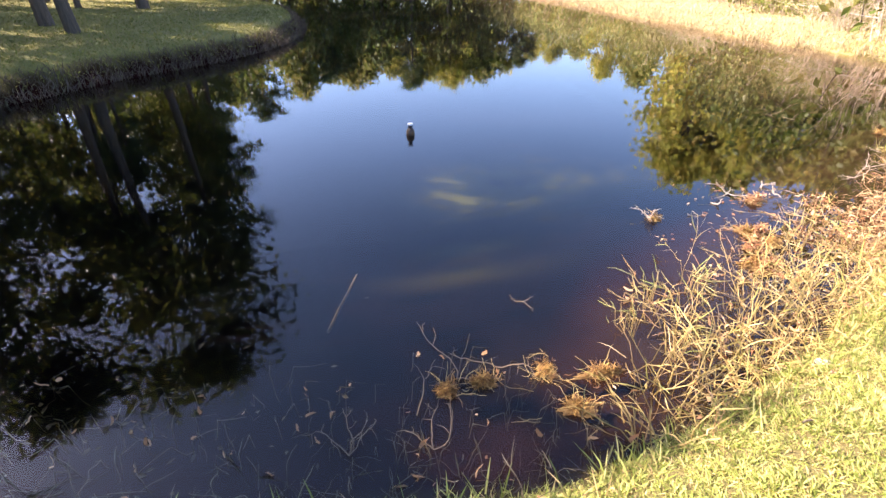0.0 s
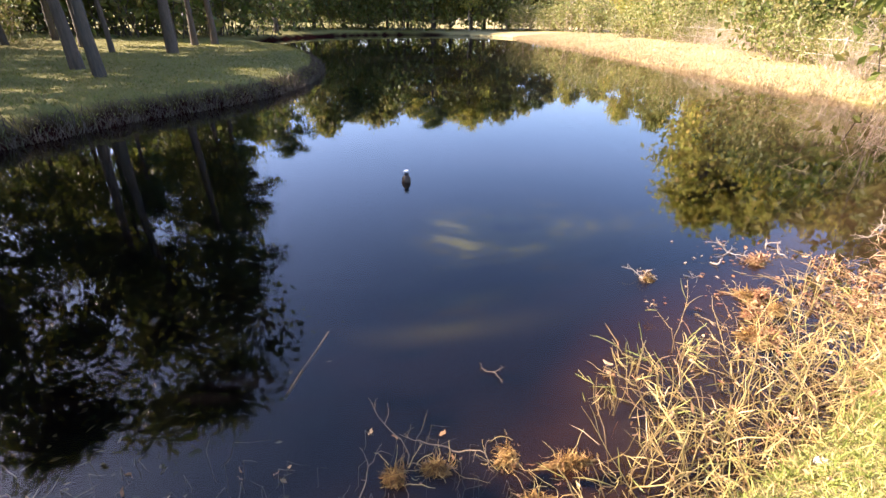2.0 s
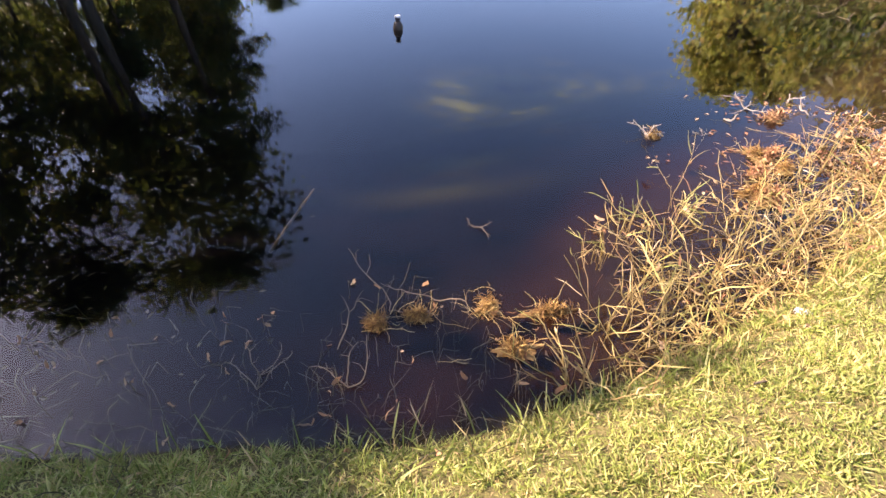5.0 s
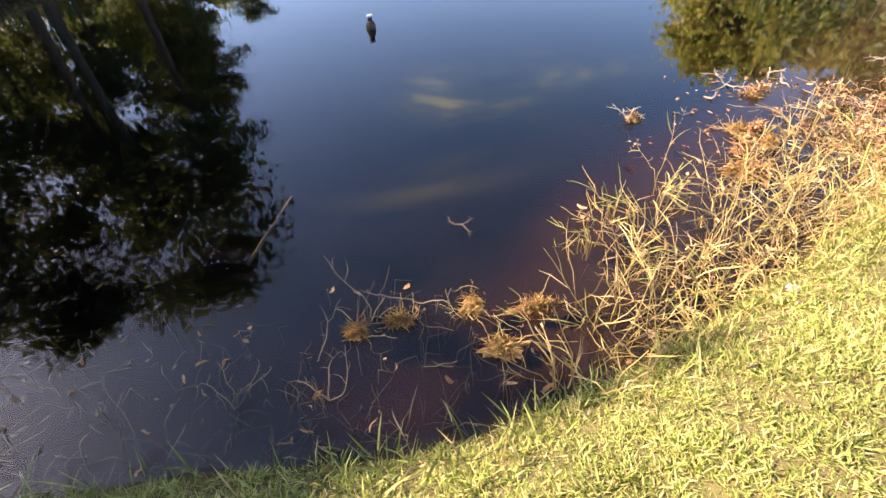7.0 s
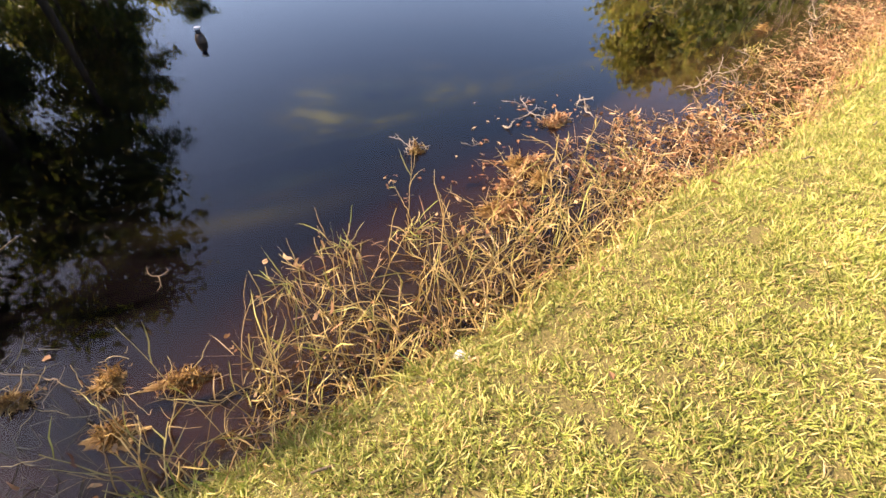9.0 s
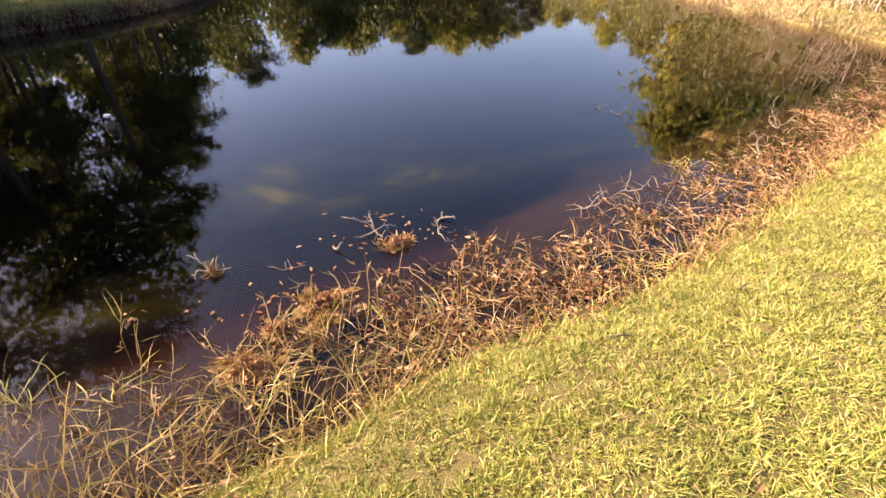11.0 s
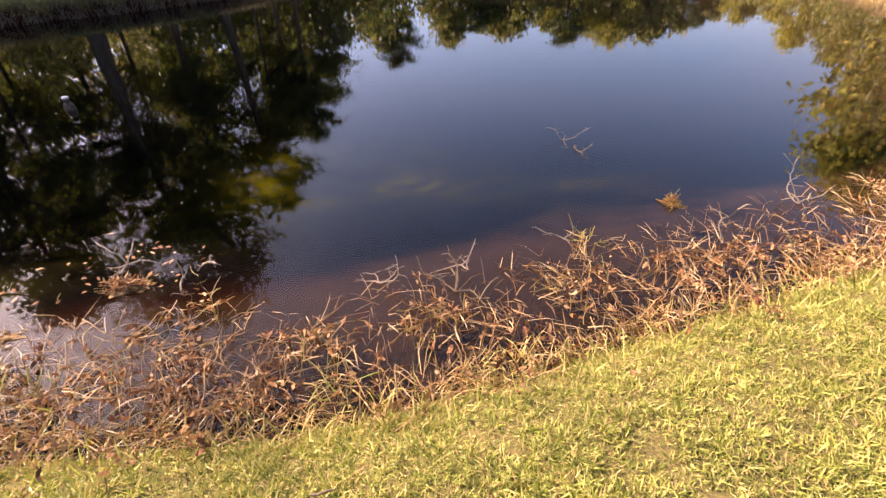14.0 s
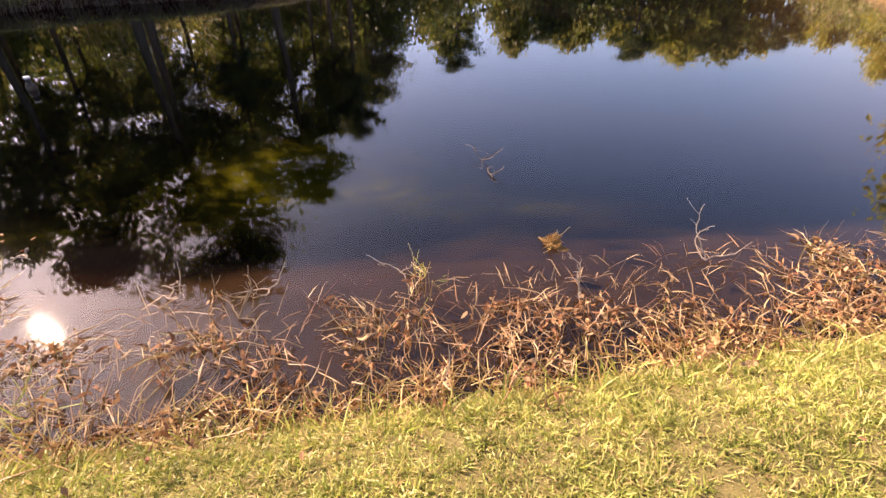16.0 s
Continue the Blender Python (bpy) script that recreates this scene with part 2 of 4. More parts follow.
class Tubes:
    """Gathers tapered tubes along lines into one mesh."""

    def __init__(self):
        self.v, self.f, self.n = [], [], 0

    def add(self, pts, radii, sides=5):
        pts = np.asarray(pts, float)
        k = len(pts)
        radii = np.interp(np.linspace(0, 1, k), np.linspace(0, 1, len(radii)), radii)
        d = np.gradient(pts, axis=0)
        d /= np.linalg.norm(d, axis=1, keepdims=True) + 1e-9
        ref = np.array([1.0, 0.0, 0.0]) if abs(d[0, 0]) < 0.7 else np.array([0.0, 1.0, 0.0])
        a = np.cross(d, ref)
        a /= np.linalg.norm(a, axis=1, keepdims=True) + 1e-9
        b = np.cross(d, a)
        ang = np.arange(sides) * 2 * np.pi / sides
        ring = pts[:, None] + radii[:, None, None] * (np.cos(ang)[None, :, None] * a[:, None] + np.sin(ang)[None, :, None] * b[:, None])
        self.v.append(ring.reshape(-1, 3))
        i, j = np.meshgrid(np.arange(k - 1), np.arange(sides), indexing="ij")
        q = np.stack([i * sides + j, i * sides + (j + 1) % sides, (i + 1) * sides + (j + 1) % sides, (i + 1) * sides + j], -1).reshape(-1, 4)
        self.f.append(q + self.n)
        self.n += k * sides
        return self

    def mesh(self, name, material, smooth=True):
        return make_mesh(name, np.concatenate(self.v), [np.concatenate(self.f)], material, smooth)


class Ribbons:
    """Gathers flat tapered leaves along lines into one mesh."""

    def __init__(self):
        self.v, self.f, self.n = [], [], 0

    def add(self, pts, width):
        k = len(pts)
        d = np.gradient(pts, axis=0)
        side = np.cross(d, np.random.normal(size=3))
        side /= np.linalg.norm(side, axis=1, keepdims=True) + 1e-9
        half = 0.5 * width * np.interp(np.linspace(0, 1, k), [0, 0.3, 0.7, 1.0], [0.55, 1.0, 0.8, 0.08])[:, None]
        self.v.append(np.stack([pts - side * half, pts + side * half], 1).reshape(-1, 3))
        i = np.arange(k - 1)[:, None] * 2
        self.f.append(i + np.array([0, 1, 3, 2]) + self.n)
        self.n += 2 * k

    def mesh(self, name, material):
        return make_mesh(name, np.concatenate(self.v), [np.concatenate(self.f)], material)


def unit(v):
    return v / (np.linalg.norm(v, axis=-1, keepdims=True) + 1e-9)


def blades_mesh(name, base, way, length, width, droop, material, kite=False):
    """Grass blades: base (n, 3), way (n, 3) unit, curved over by droop, three sections to a point."""
    n = len(base)
    side = unit(np.cross(way, np.random.normal(size=(n, 3))))
    l, w = length[:, None], width[:, None]
    if kite:
        bent = unit(way + np.array([0, 0, -1.0]) * droop[:, None])
        mid = base + way * l * 0.5
        v = np.stack([base, mid - side * w * 0.5, mid + bent * l * 0.5, mid + side * w * 0.5], 1).reshape(-1, 3)
        o = (np.arange(n) * 4)[:, None]
        return make_mesh(name, v, [np.concatenate([o + np.array([0, 1, 3]), o + np.array([1, 2, 3])])], material)
    mid = base + way * l * 0.55
    bent = unit(way + np.array([0, 0, -1.0]) * droop[:, None])
    tip = mid + bent * l * 0.45
    v = np.stack([base - side * w * 0.5, base + side * w * 0.5, mid - side * w * 0.45, mid + side * w * 0.45, tip], 1).reshape(-1, 3)
    o = (np.arange(n) * 5)[:, None]
    return make_mesh(name, v, [o + np.array([0, 1, 3, 2]), o + np.array([2, 3, 4])], material)


def leaves_mesh(name, centre, length, width, material, flat=0.0):
    """Leaves: pointed, folded along the midrib, each turned at random."""
    n = len(centre)
    a = np.random.normal(size=(n, 3))
    a[:, 2] *= 1 - flat
    a = unit(a)
    r = np.random.normal(size=(n, 3))
    r[:, :2] *= 1 - 0.7 * flat
    r[:, 2] += flat * 2
    b = unit(np.cross(r, a))
    c = np.cross(a, b)
    l, w = length[:, None], width[:, None]
    v = np.stack([centre - a * l * 0.5, centre + b * w * 0.5 + c * w * 0.15, centre + a * l * 0.5, centre - b * w * 0.5 + c * w * 0.15], 1).reshape(-1, 3)
    o = (np.arange(n) * 4)[:, None]
    return make_mesh(name, v, [o + np.array([0, 1, 2]), o + np.array([0, 2, 3])], material)


# ---- the pond's outline and the lie of the land ----
SHORE = np.array([
    (-9.6, 3.2), (-7.2, 1.6), (-4.4, 0.95), (-2.6, 0.92), (-1.15, 0.95), (-0.36, 1.01), (0.39, 1.06), (0.87, 1.21), (1.30, 1.39), (1.85, 1.68),
    (2.38, 1.98), (2.94, 2.36), (3.50, 2.78), (4.10, 3.10), (4.62, 3.34), (5.24, 3.80), (5.88, 4.30), (6.88, 5.12), (8.0, 6.05), (9.1, 6.9),
    (10.8, 8.5), (11.8, 9.9), (12.0, 11.5), (11.7, 13.3), (11.3, 15.8), (10.9, 18.4), (10.7, 22.8), (10.6, 30.0), (10.0, 40.0), (9.0, 51.0),
    (7.0, 60.0), (3.0, 65.0), (-4.0, 65.5), (-10.0, 62.0), (-14.0, 55.0), (-15.5, 47.0), (-15.5, 40.0), (-12.0, 34.5), (-7.4, 27.0), (-5.0, 20.5),
    (-4.3, 16.2), (-4.4, 13.6), (-5.1, 11.4), (-6.0, 9.8), (-6.5, 8.2), (-7.2, 6.7), (-8.8, 5.2)])


def catmull(pts, per=6):
    out = []
    n = len(pts)
    for i in range(n):
        p0, p1, p2, p3 = pts[i - 1], pts[i], pts[(i + 1) % n], pts[(i + 2) % n]
        for s in np.arange(per) / per:
            out.append(0.5 * (2 * p1 + (p2 - p0) * s + (2 * p0 - 5 * p1 + 4 * p2 - p3) * s * s + (3 * p1 - p0 - 3 * p2 + p3) * s ** 3))
    return np.array(out)


OUTLINE = catmull(SHORE, 5)


def shore_distance(x, y):
    """Metres from the water's edge, negative over the pond."""
    x, y = np.asarray(x, float), np.asarray(y, float)
    best = np.full(x.shape, 1e9)
    inside = np.zeros(x.shape, bool)
    n = len(OUTLINE)
    for i in range(n):
        (ax, ay), (bx, by) = OUTLINE[i], OUTLINE[(i + 1) % n]
        dx, dy = bx - ax, by - ay
        s = np.clip(((x - ax) * dx + (y - ay) * dy) / (dx * dx + dy * dy + 1e-12), 0, 1)
        best = np.minimum(best, (x - ax - s * dx) ** 2 + (y - ay - s * dy) ** 2)
        cross = ((ay > y) != (by > y)) & (x < (bx - ax) * (y - ay) / (by - ay + 1e-12) + ax)
        inside ^= cross
    return np.sqrt(best) * np.where(inside, -1, 1)


def smooth(a, b, v):
    s = np.clip((v - a) / (b - a), 0, 1)
    return s * s * (3 - 2 * s)


def regions(x, y):
    """Weights of the peninsula side and of the dry far side; the rest is the near lawn."""
    wild = smooth(2.5, 5.5, y + 0.25 * np.minimum(x, 0)) * (1 - smooth(-2.0, 1.0, x)) + smooth(-7.5, -10.0, x) * smooth(1.0, 3.0, y)
    wild = np.clip(wild, 0, 1)
    far = smooth(8.5, 11.0, x) * smooth(7.0, 11.0, y) + smooth(44.0, 52.0, y) * smooth(-6.0, 6.0, x)
    return np.clip(wild + smooth(38, 46, y), 0, 1) * (1 - smooth(-6.0, 6.0, x)), np.clip(far, 0, 1)


def ground_height(x, y, sd=None):
    x, y = np.asarray(x, float), np.asarray(y, float)
    if sd is None:
        sd = quick_distance(x, y)
    wild, far = regions(x, y)
    s = np.maximum(sd, 0)
    near = 0.36 * (1 - np.exp(-s / 0.38)) + 0.04 * np.minimum(s, 6)
    peninsula = 0.42 * (1 - np.exp(-s / 0.22)) + 0.035 * np.minimum(s, 12)
    verge = 0.30 * (1 - np.exp(-s / 0.8)) + 0.05 * np.minimum(s, 8)
    h = near * (1 - wild) * (1 - far) + peninsula * wild * (1 - far) + verge * far
    rough = 0.016 * np.sin(x * 1.9 + 2.3 * np.sin(y * 0.83)) * np.sin(y * 2.1 + 1.9 * np.sin(x * 0.71)) + 0.006 * np.sin(x * 5.1 + 3 * np.sin(y * 1.3)) * np.sin(y * 4.3 + 2.0 * np.sin(x * 1.9))
    d = np.maximum(-sd, 0)
    bed = -0.02 - 0.20 * d - 0.9 * (1 - np.exp(-np.maximum(d - 1.2, 0) / 2.5))
    return np.where(sd > 0, h + rough * smooth(0, 0.6, sd), np.maximum(bed, -1.8) + 0.5 * rough)


def axis(*spans):
    return np.unique(np.round(np.concatenate([np.arange(a, b, s) for a, b, s in spans]), 4))


gx = axis((-2500, -300, 200), (-300, -60, 20), (-60, -20, 1.5), (-20, -3, 0.35), (-3, 10, 0.09), (10, 20, 0.35), (20, 60, 1.5), (60, 300, 20), (300, 2501, 200))
gy = axis((-2500, -300, 200), (-300, -40, 20), (-40, -3, 1.2), (-3, 7.5, 0.09), (7.5, 20, 0.3), (20, 70, 0.9), (70, 300, 20), (300, 2501, 200))
GX, GY = np.meshgrid(gx, gy, indexing="ij")
SD = shore_distance(GX, GY)
GZ = ground_height(GX, GY, SD)


def quick_distance(x, y):
    """The distance from the water's edge, read off the sheet's own grid."""
    x, y = np.asarray(x, float), np.asarray(y, float)
    a = np.clip(np.searchsorted(gx, x) - 1, 0, len(gx) - 2)
    b = np.clip(np.searchsorted(gy, y) - 1, 0, len(gy) - 2)
    u, v = (x - gx[a]) / (gx[a + 1] - gx[a]), (y - gy[b]) / (gy[b + 1] - gy[b])
    return (SD[a, b] * (1 - u) + SD[a + 1, b] * u) * (1 - v) + (SD[a, b + 1] * (1 - u) + SD[a + 1, b + 1] * u) * v


i, j = np.meshgrid(np.arange(len(gx) - 1), np.arange(len(gy) - 1), indexing="ij")
w = len(gy)
quads = np.stack([i * w + j, (i + 1) * w + j, (i + 1) * w + j + 1, i * w + j + 1], -1).reshape(-1, 4)
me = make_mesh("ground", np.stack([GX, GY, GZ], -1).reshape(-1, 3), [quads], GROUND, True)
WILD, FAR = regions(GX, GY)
# deep: where the bed colour is darkened for light the water absorbs
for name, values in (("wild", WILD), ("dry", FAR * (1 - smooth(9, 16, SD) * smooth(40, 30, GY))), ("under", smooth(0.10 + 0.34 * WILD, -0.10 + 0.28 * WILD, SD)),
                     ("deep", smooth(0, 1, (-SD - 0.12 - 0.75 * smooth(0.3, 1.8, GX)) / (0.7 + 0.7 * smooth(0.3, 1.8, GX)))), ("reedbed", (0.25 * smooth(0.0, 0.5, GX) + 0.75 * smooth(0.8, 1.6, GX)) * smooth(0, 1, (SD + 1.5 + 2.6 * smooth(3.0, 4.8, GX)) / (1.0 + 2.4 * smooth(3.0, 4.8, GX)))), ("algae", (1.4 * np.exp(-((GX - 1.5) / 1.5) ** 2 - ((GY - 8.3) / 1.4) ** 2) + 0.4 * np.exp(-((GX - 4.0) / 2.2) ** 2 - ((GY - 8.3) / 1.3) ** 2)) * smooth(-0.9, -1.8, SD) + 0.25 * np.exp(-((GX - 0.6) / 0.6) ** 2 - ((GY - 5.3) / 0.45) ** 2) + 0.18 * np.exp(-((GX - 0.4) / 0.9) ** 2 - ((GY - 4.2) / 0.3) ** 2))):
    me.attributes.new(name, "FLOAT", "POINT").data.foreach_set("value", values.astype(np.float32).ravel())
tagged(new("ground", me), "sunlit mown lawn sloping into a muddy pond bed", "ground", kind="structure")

bm = bmesh.new()
bm.faces.new([bm.verts.new((x, y, 0.0)) for x, y in OUTLINE])
bmesh.ops.triangulate(bm, faces=bm.faces[:])
if sum(f.normal.z for f in bm.faces) < 0:
    bmesh.ops.reverse_faces(bm, faces=bm.faces[:])
me = bpy.data.meshes.new("water")
bm.to_mesh(me)
bm.free()
me.materials.append(WATER)
water = tagged(new("water", me), "still dark pond water mirroring trees and sky", "water", kind="structure")
water.visible_shadow = False

# ---- trees ----
def wander(start, way, length, steps, bend, rise=0.0):
    pts = [np.array(start, float)]
    d = unit(np.array(way, float))
    for _ in range(steps):
        d = unit(d + np.random.normal(size=3) * bend + np.array([0, 0, rise]))
        pts.append(pts[-1] + d * length / steps)
    return np.array(pts)


def leafy_tree(name, label, height, spread, low, leaf, n_leaves, size, bark, seed, group, puffs=1.0, pine=False, girth=1.0):
    """A tapered trunk with limbs, and a crown of leaf clumps round the limbs' outer ends."""
    np.random.seed(seed)
    root = thing(name, label, "tree", group)
    wood = Tubes()
    trunk = wander((0, 0, -0.15), (0, 0, 1), height * 0.97, 10, 0.022, 0.06)
    r0 = (height * 0.012 + 0.03) * girth
    wood.add(trunk, [r0 * 1.5, r0 * 1.05, r0 * 0.95, r0 * 0.8, r0 * 0.55, r0 * 0.3, 0.03], 9)
    centres, radii = [], []
    n_limbs = 20 if pine else 24
    for k in range(n_limbs):
        u = low + (0.97 - low) * (k + np.random.rand()) / n_limbs
        p = np.array([np.interp(u, np.linspace(0, 1, 11), trunk[:, c]) for c in range(3)])
        az = k * 2.4 + np.random.rand()
        v = (u - low) / (1 - low)
        prof = (0.55 + 0.45 * np.sin(np.pi * min(1, v * 1.1))) * (1 - 0.75 * v ** 2.2)
        ln = spread * prof * np.random.uniform(0.65, 1.15)
        limb = wander(p, (np.cos(az), np.sin(az), 0.15 + 0.5 * v), ln, 6, 0.16, 0.05 if pine else 0.02)
        wood.add(limb, [r0 * 0.38 * (1.05 - 0.6 * v), 0.012], 5)
        for q in range(3):
            s = limb[2 + q]
            tw = wander(s, (np.cos(az + np.random.normal() * 1.2), np.sin(az + np.random.normal() * 1.2), np.random.uniform(-0.2, 0.6)), ln * 0.42, 4, 0.22)
            wood.add(tw, [0.03, 0.006], 4)
            centres += [tw[-1], tw[2]]
            radii += [1.0, 0.8]
        centres += [limb[-1], limb[-2]]
        radii += [1.0, 1.0]
    centres.append(trunk[-1])
    radii.append(1.0)
    part("trunk", wood.mesh("trunk", bark), root)
    centres, radii = np.array(centres), np.array(radii)
    pick = np.random.randint(len(centres), size=n_leaves)
    off = np.random.normal(size=(n_leaves, 3)) * (np.array([1, 1, 0.45]) if pine else np.array([1, 1, 0.75]))
    off *= (spread * 0.135 * puffs * radii[pick] * np.random.uniform(0.5, 1.1, n_leaves))[:, None]
    pts = centres[pick] + off
    ln = size * np.random.uniform(0.6, 1.3, n_leaves)
    part("crown", leaves_mesh("crown", pts, ln, ln * (0.3 if pine else 0.55), leaf), root)
    return root


def bush(name, label, height, spread, leaf, n_leaves, size, twigs, seed, group, twig_mat):
    """A thicket of thin stems from the ground with leaves along them."""
    np.random.seed(seed)
    root = thing(name, label, "shrub", group)
    wood, centres = Tubes(), []
    for k in range(twigs):
        az = np.random.rand() * 6.28
        r = spread * np.sqrt(np.random.rand()) * 0.6
        lean = np.random.uniform(0.03, 0.5)
        st = wander((r * np.cos(az), r * np.sin(az), -0.1), (np.cos(az) * lean, np.sin(az) * lean, 1), height * np.random.uniform(0.5, 1.1), 5, 0.18)
        if k < 5:
            part("stem", Tubes().add(st, [0.017, 0.005], 5).mesh("stem", twig_mat), root)
        else:
            wood.add(st, [0.015, 0.005], 4)
        for q in range(2):
            s = st[np.random.randint(2, 5)]
            tw = wander(s, np.random.normal(size=3) + np.array([0, 0, 0.4]), height * 0.3, 3, 0.3)
            wood.add(tw, [0.011, 0.004], 3)
            centres += [tw[-1], tw[1]]
        centres += [st[-1], st[3]]
    tagged(part("stem_tangle", wood.mesh("stem_tangle", twig_mat), root), kind="stuff")
    centres = np.array(centres)
    if n_leaves:
        pts = centres[np.random.randint(len(centres), size=n_leaves)] + np.random.normal(size=(n_leaves, 3)) * height * 0.11
        pts[:, 2] = np.maximum(pts[:, 2], 0.03)
        ln = size * np.random.uniform(0.6, 1.3, n_leaves)
        part("foliage", leaves_mesh("foliage", pts, ln, ln * 0.55, leaf), root)
    return root


def stand(source, x, y, scale=1.0, turn=0.0, used=set()):
    """Puts a plant on the ground: the first call moves the source, later ones copy it."""
    z = float(ground_height(x, y))
    m = Matrix.Translation((x, y, z)) @ Matrix.Rotation(radians(turn), 4, "Z") @ Matrix.Scale(scale, 4)
    if source.name not in used:
        used.add(source.name)
        source.matrix_basis = m
        return source
    return copy_thing(source, m)


OAK_BIG = leafy_tree("oak_tree", "tall dark broadleaf tree with a furrowed trunk", 14.5, 5.2, 0.40, OAK_LEAF, 8500, 0.335, BARK, 11, "trees on the peninsula", 1.0, False, 0.7)
OAK_TALL = leafy_tree("oak_tree", "tall dense broadleaf tree in deep shade", 15.0, 4.6, 0.42, OAK_LEAF, 8500, 0.335, BARK, 12, "trees on the peninsula", 1.05, False, 0.75)
PINE_A = leafy_tree("pine_tree", "tall pine with bare trunk and tufted crown", 13.0, 3.6, 0.58, PINE_LEAF, 7000, 0.34, PINE_BARK, 13, "pines round the pond", 0.9, True)
PINE_B = leafy_tree("pine_tree", "slim pine with open tufted crown", 12.0, 3.0, 0.50, PINE_LEAF, 6000, 0.34, PINE_BARK, 14, "pines round the pond", 0.9, True)
GOLD = leafy_tree("broadleaf_tree", "broadleaf tree with golden leaves, low sun put into their colour", 10.5, 3.8, 0.18, GOLD_LEAF, 6300, 0.39, BARK, 15, "trees across the pond", 1.1)
OAK_FAR = leafy_tree("broadleaf_tree", "rounded green broadleaf tree at the wood's edge", 10.0, 4.0, 0.15, MID_LEAF, 5000, 0.54, BARK, 16, "trees across the pond", 1.1)
BUSH_GREEN = bush("green_bush", "dense green bush at the foot of the wood", 2.6, 1.7, BRUSH_LEAF, 2600, 0.145, 26, 21, "bushes at the wood's edge", BRUSH_TWIG)
BUSH_DEAD = bush("dead_bush", "tangle of bare grey-tan winter brush", 3.4, 1.7, BRUSH_LEAF, 900, 0.08, 48, 22, "bare brush along the verge", BRUSH_TWIG)
BUSH_MIX = bush("half_bare_bush", "half-bare bush of tan stems and olive leaves", 3.0, 1.6, BRUSH_LEAF, 2000, 0.095, 36, 24, "bare brush along the verge", BRUSH_TWIG)


def sapling(seed):
    """A thin bare tree: one pale leaning stem with a few twigs."""
    np.random.seed(seed)
    root = thing("bare_sapling", "thin pale leafless sapling leaning among the brush", "tree", "bare saplings in the brush")
    wood = Tubes()
    stem = wander((0, 0, -0.1), (np.random.normal() * 0.12, np.random.normal() * 0.12, 1), 6.0, 9, 0.07)
    wood.add(stem, [0.06, 0.04, 0.012], 6)
    for k in range(4, 10):
        for _ in range(2):
            tw = wander(stem[k], np.append(np.random.normal(size=2), 0.7), 1.1, 4, 0.2)
            wood.add(tw, [0.014, 0.004], 4)
    part("trunk", wood.mesh("trunk", GREY_WOOD), root)
    return root


SAPLING_A, SAPLING_B = sapling(51), sapling(52)
BUSH_DARK = bush("dark_bush", "dark leafy undergrowth below the trees", 2.8, 2.0, OAK_LEAF, 2300, 0.20, 24, 23, "undergrowth below the trees", BARK)

rng = random.Random(5)
# peninsula and the wood behind it
for src, x, y, s in ((OAK_BIG, -8.4, 12.3, 0.77), (OAK_TALL, -10.4, 9.4, 0.62), (OAK_TALL, -17.0, 19.6, 0.95), (OAK_BIG, -22.5, 17.0, 1.0), (PINE_B, -9.9, 13.6, 0.75), (PINE_A, -10.6, 19.8, 0.85), (PINE_B, -12.6, 25.6, 0.95), (PINE_A, -12.3, 27.2, 0.9), (PINE_B, -12.2, 18.6, 0.6), (OAK_TALL, -18.4, 24.0, 1.12), (OAK_TALL, -14.9, 27.6, 0.85), (OAK_BIG, -18.0, 36.3, 1.0), (OAK_TALL, -16.2, 35.2, 0.95),
                     (OAK_BIG, -19.0, 14.6, 1.0), (OAK_BIG, -29.0, 32.0, 1.1), (OAK_BIG, -19.8, 9.6, 1.0), (OAK_BIG, -14.6, 20.5, 1.0), (OAK_BIG, -13.0, 24.5, 0.8),
                     (PINE_A, -16.6, 50.0, 1.05), (PINE_B, -21.0, 13.5, 0.95), (PINE_B, -20.0, 19.0, 1.1), (PINE_A, -23.0, 40.0, 1.15), (OAK_TALL, -24.0, 44.0, 0.9),
                     (GOLD, -36.0, 36.0, 1.1), (GOLD, -32.0, 48.0, 1.1), (GOLD, -40.0, 30.0, 1.2), (OAK_FAR, -38.0, 8.0, 1.0), (OAK_BIG, -33.0, 40.0, 1.1)):
    stand(src, x, y, s, rng.uniform(0, 360))
# trees west of the lawn, whose shade ends on the near bank
for x, y, s, turn in ((-16.2, 6.8, 0.85, 0), (-15.4, 3.3, 0.95, 90), (-14.7, -0.6, 0.95, 200), (-16.4, -4.5, 1.0, 300)):
    stand(OAK_FAR, x, y, s, turn)
for x, y in ((-29, 4), (-31, 8), (-33, 12), (-35, 15.5), (-38, 20), (-40, 25), (-42, 31), (-27, 0)):
    stand(BUSH_DARK, x, y, rng.uniform(1.7, 2.1), rng.uniform(0, 360))
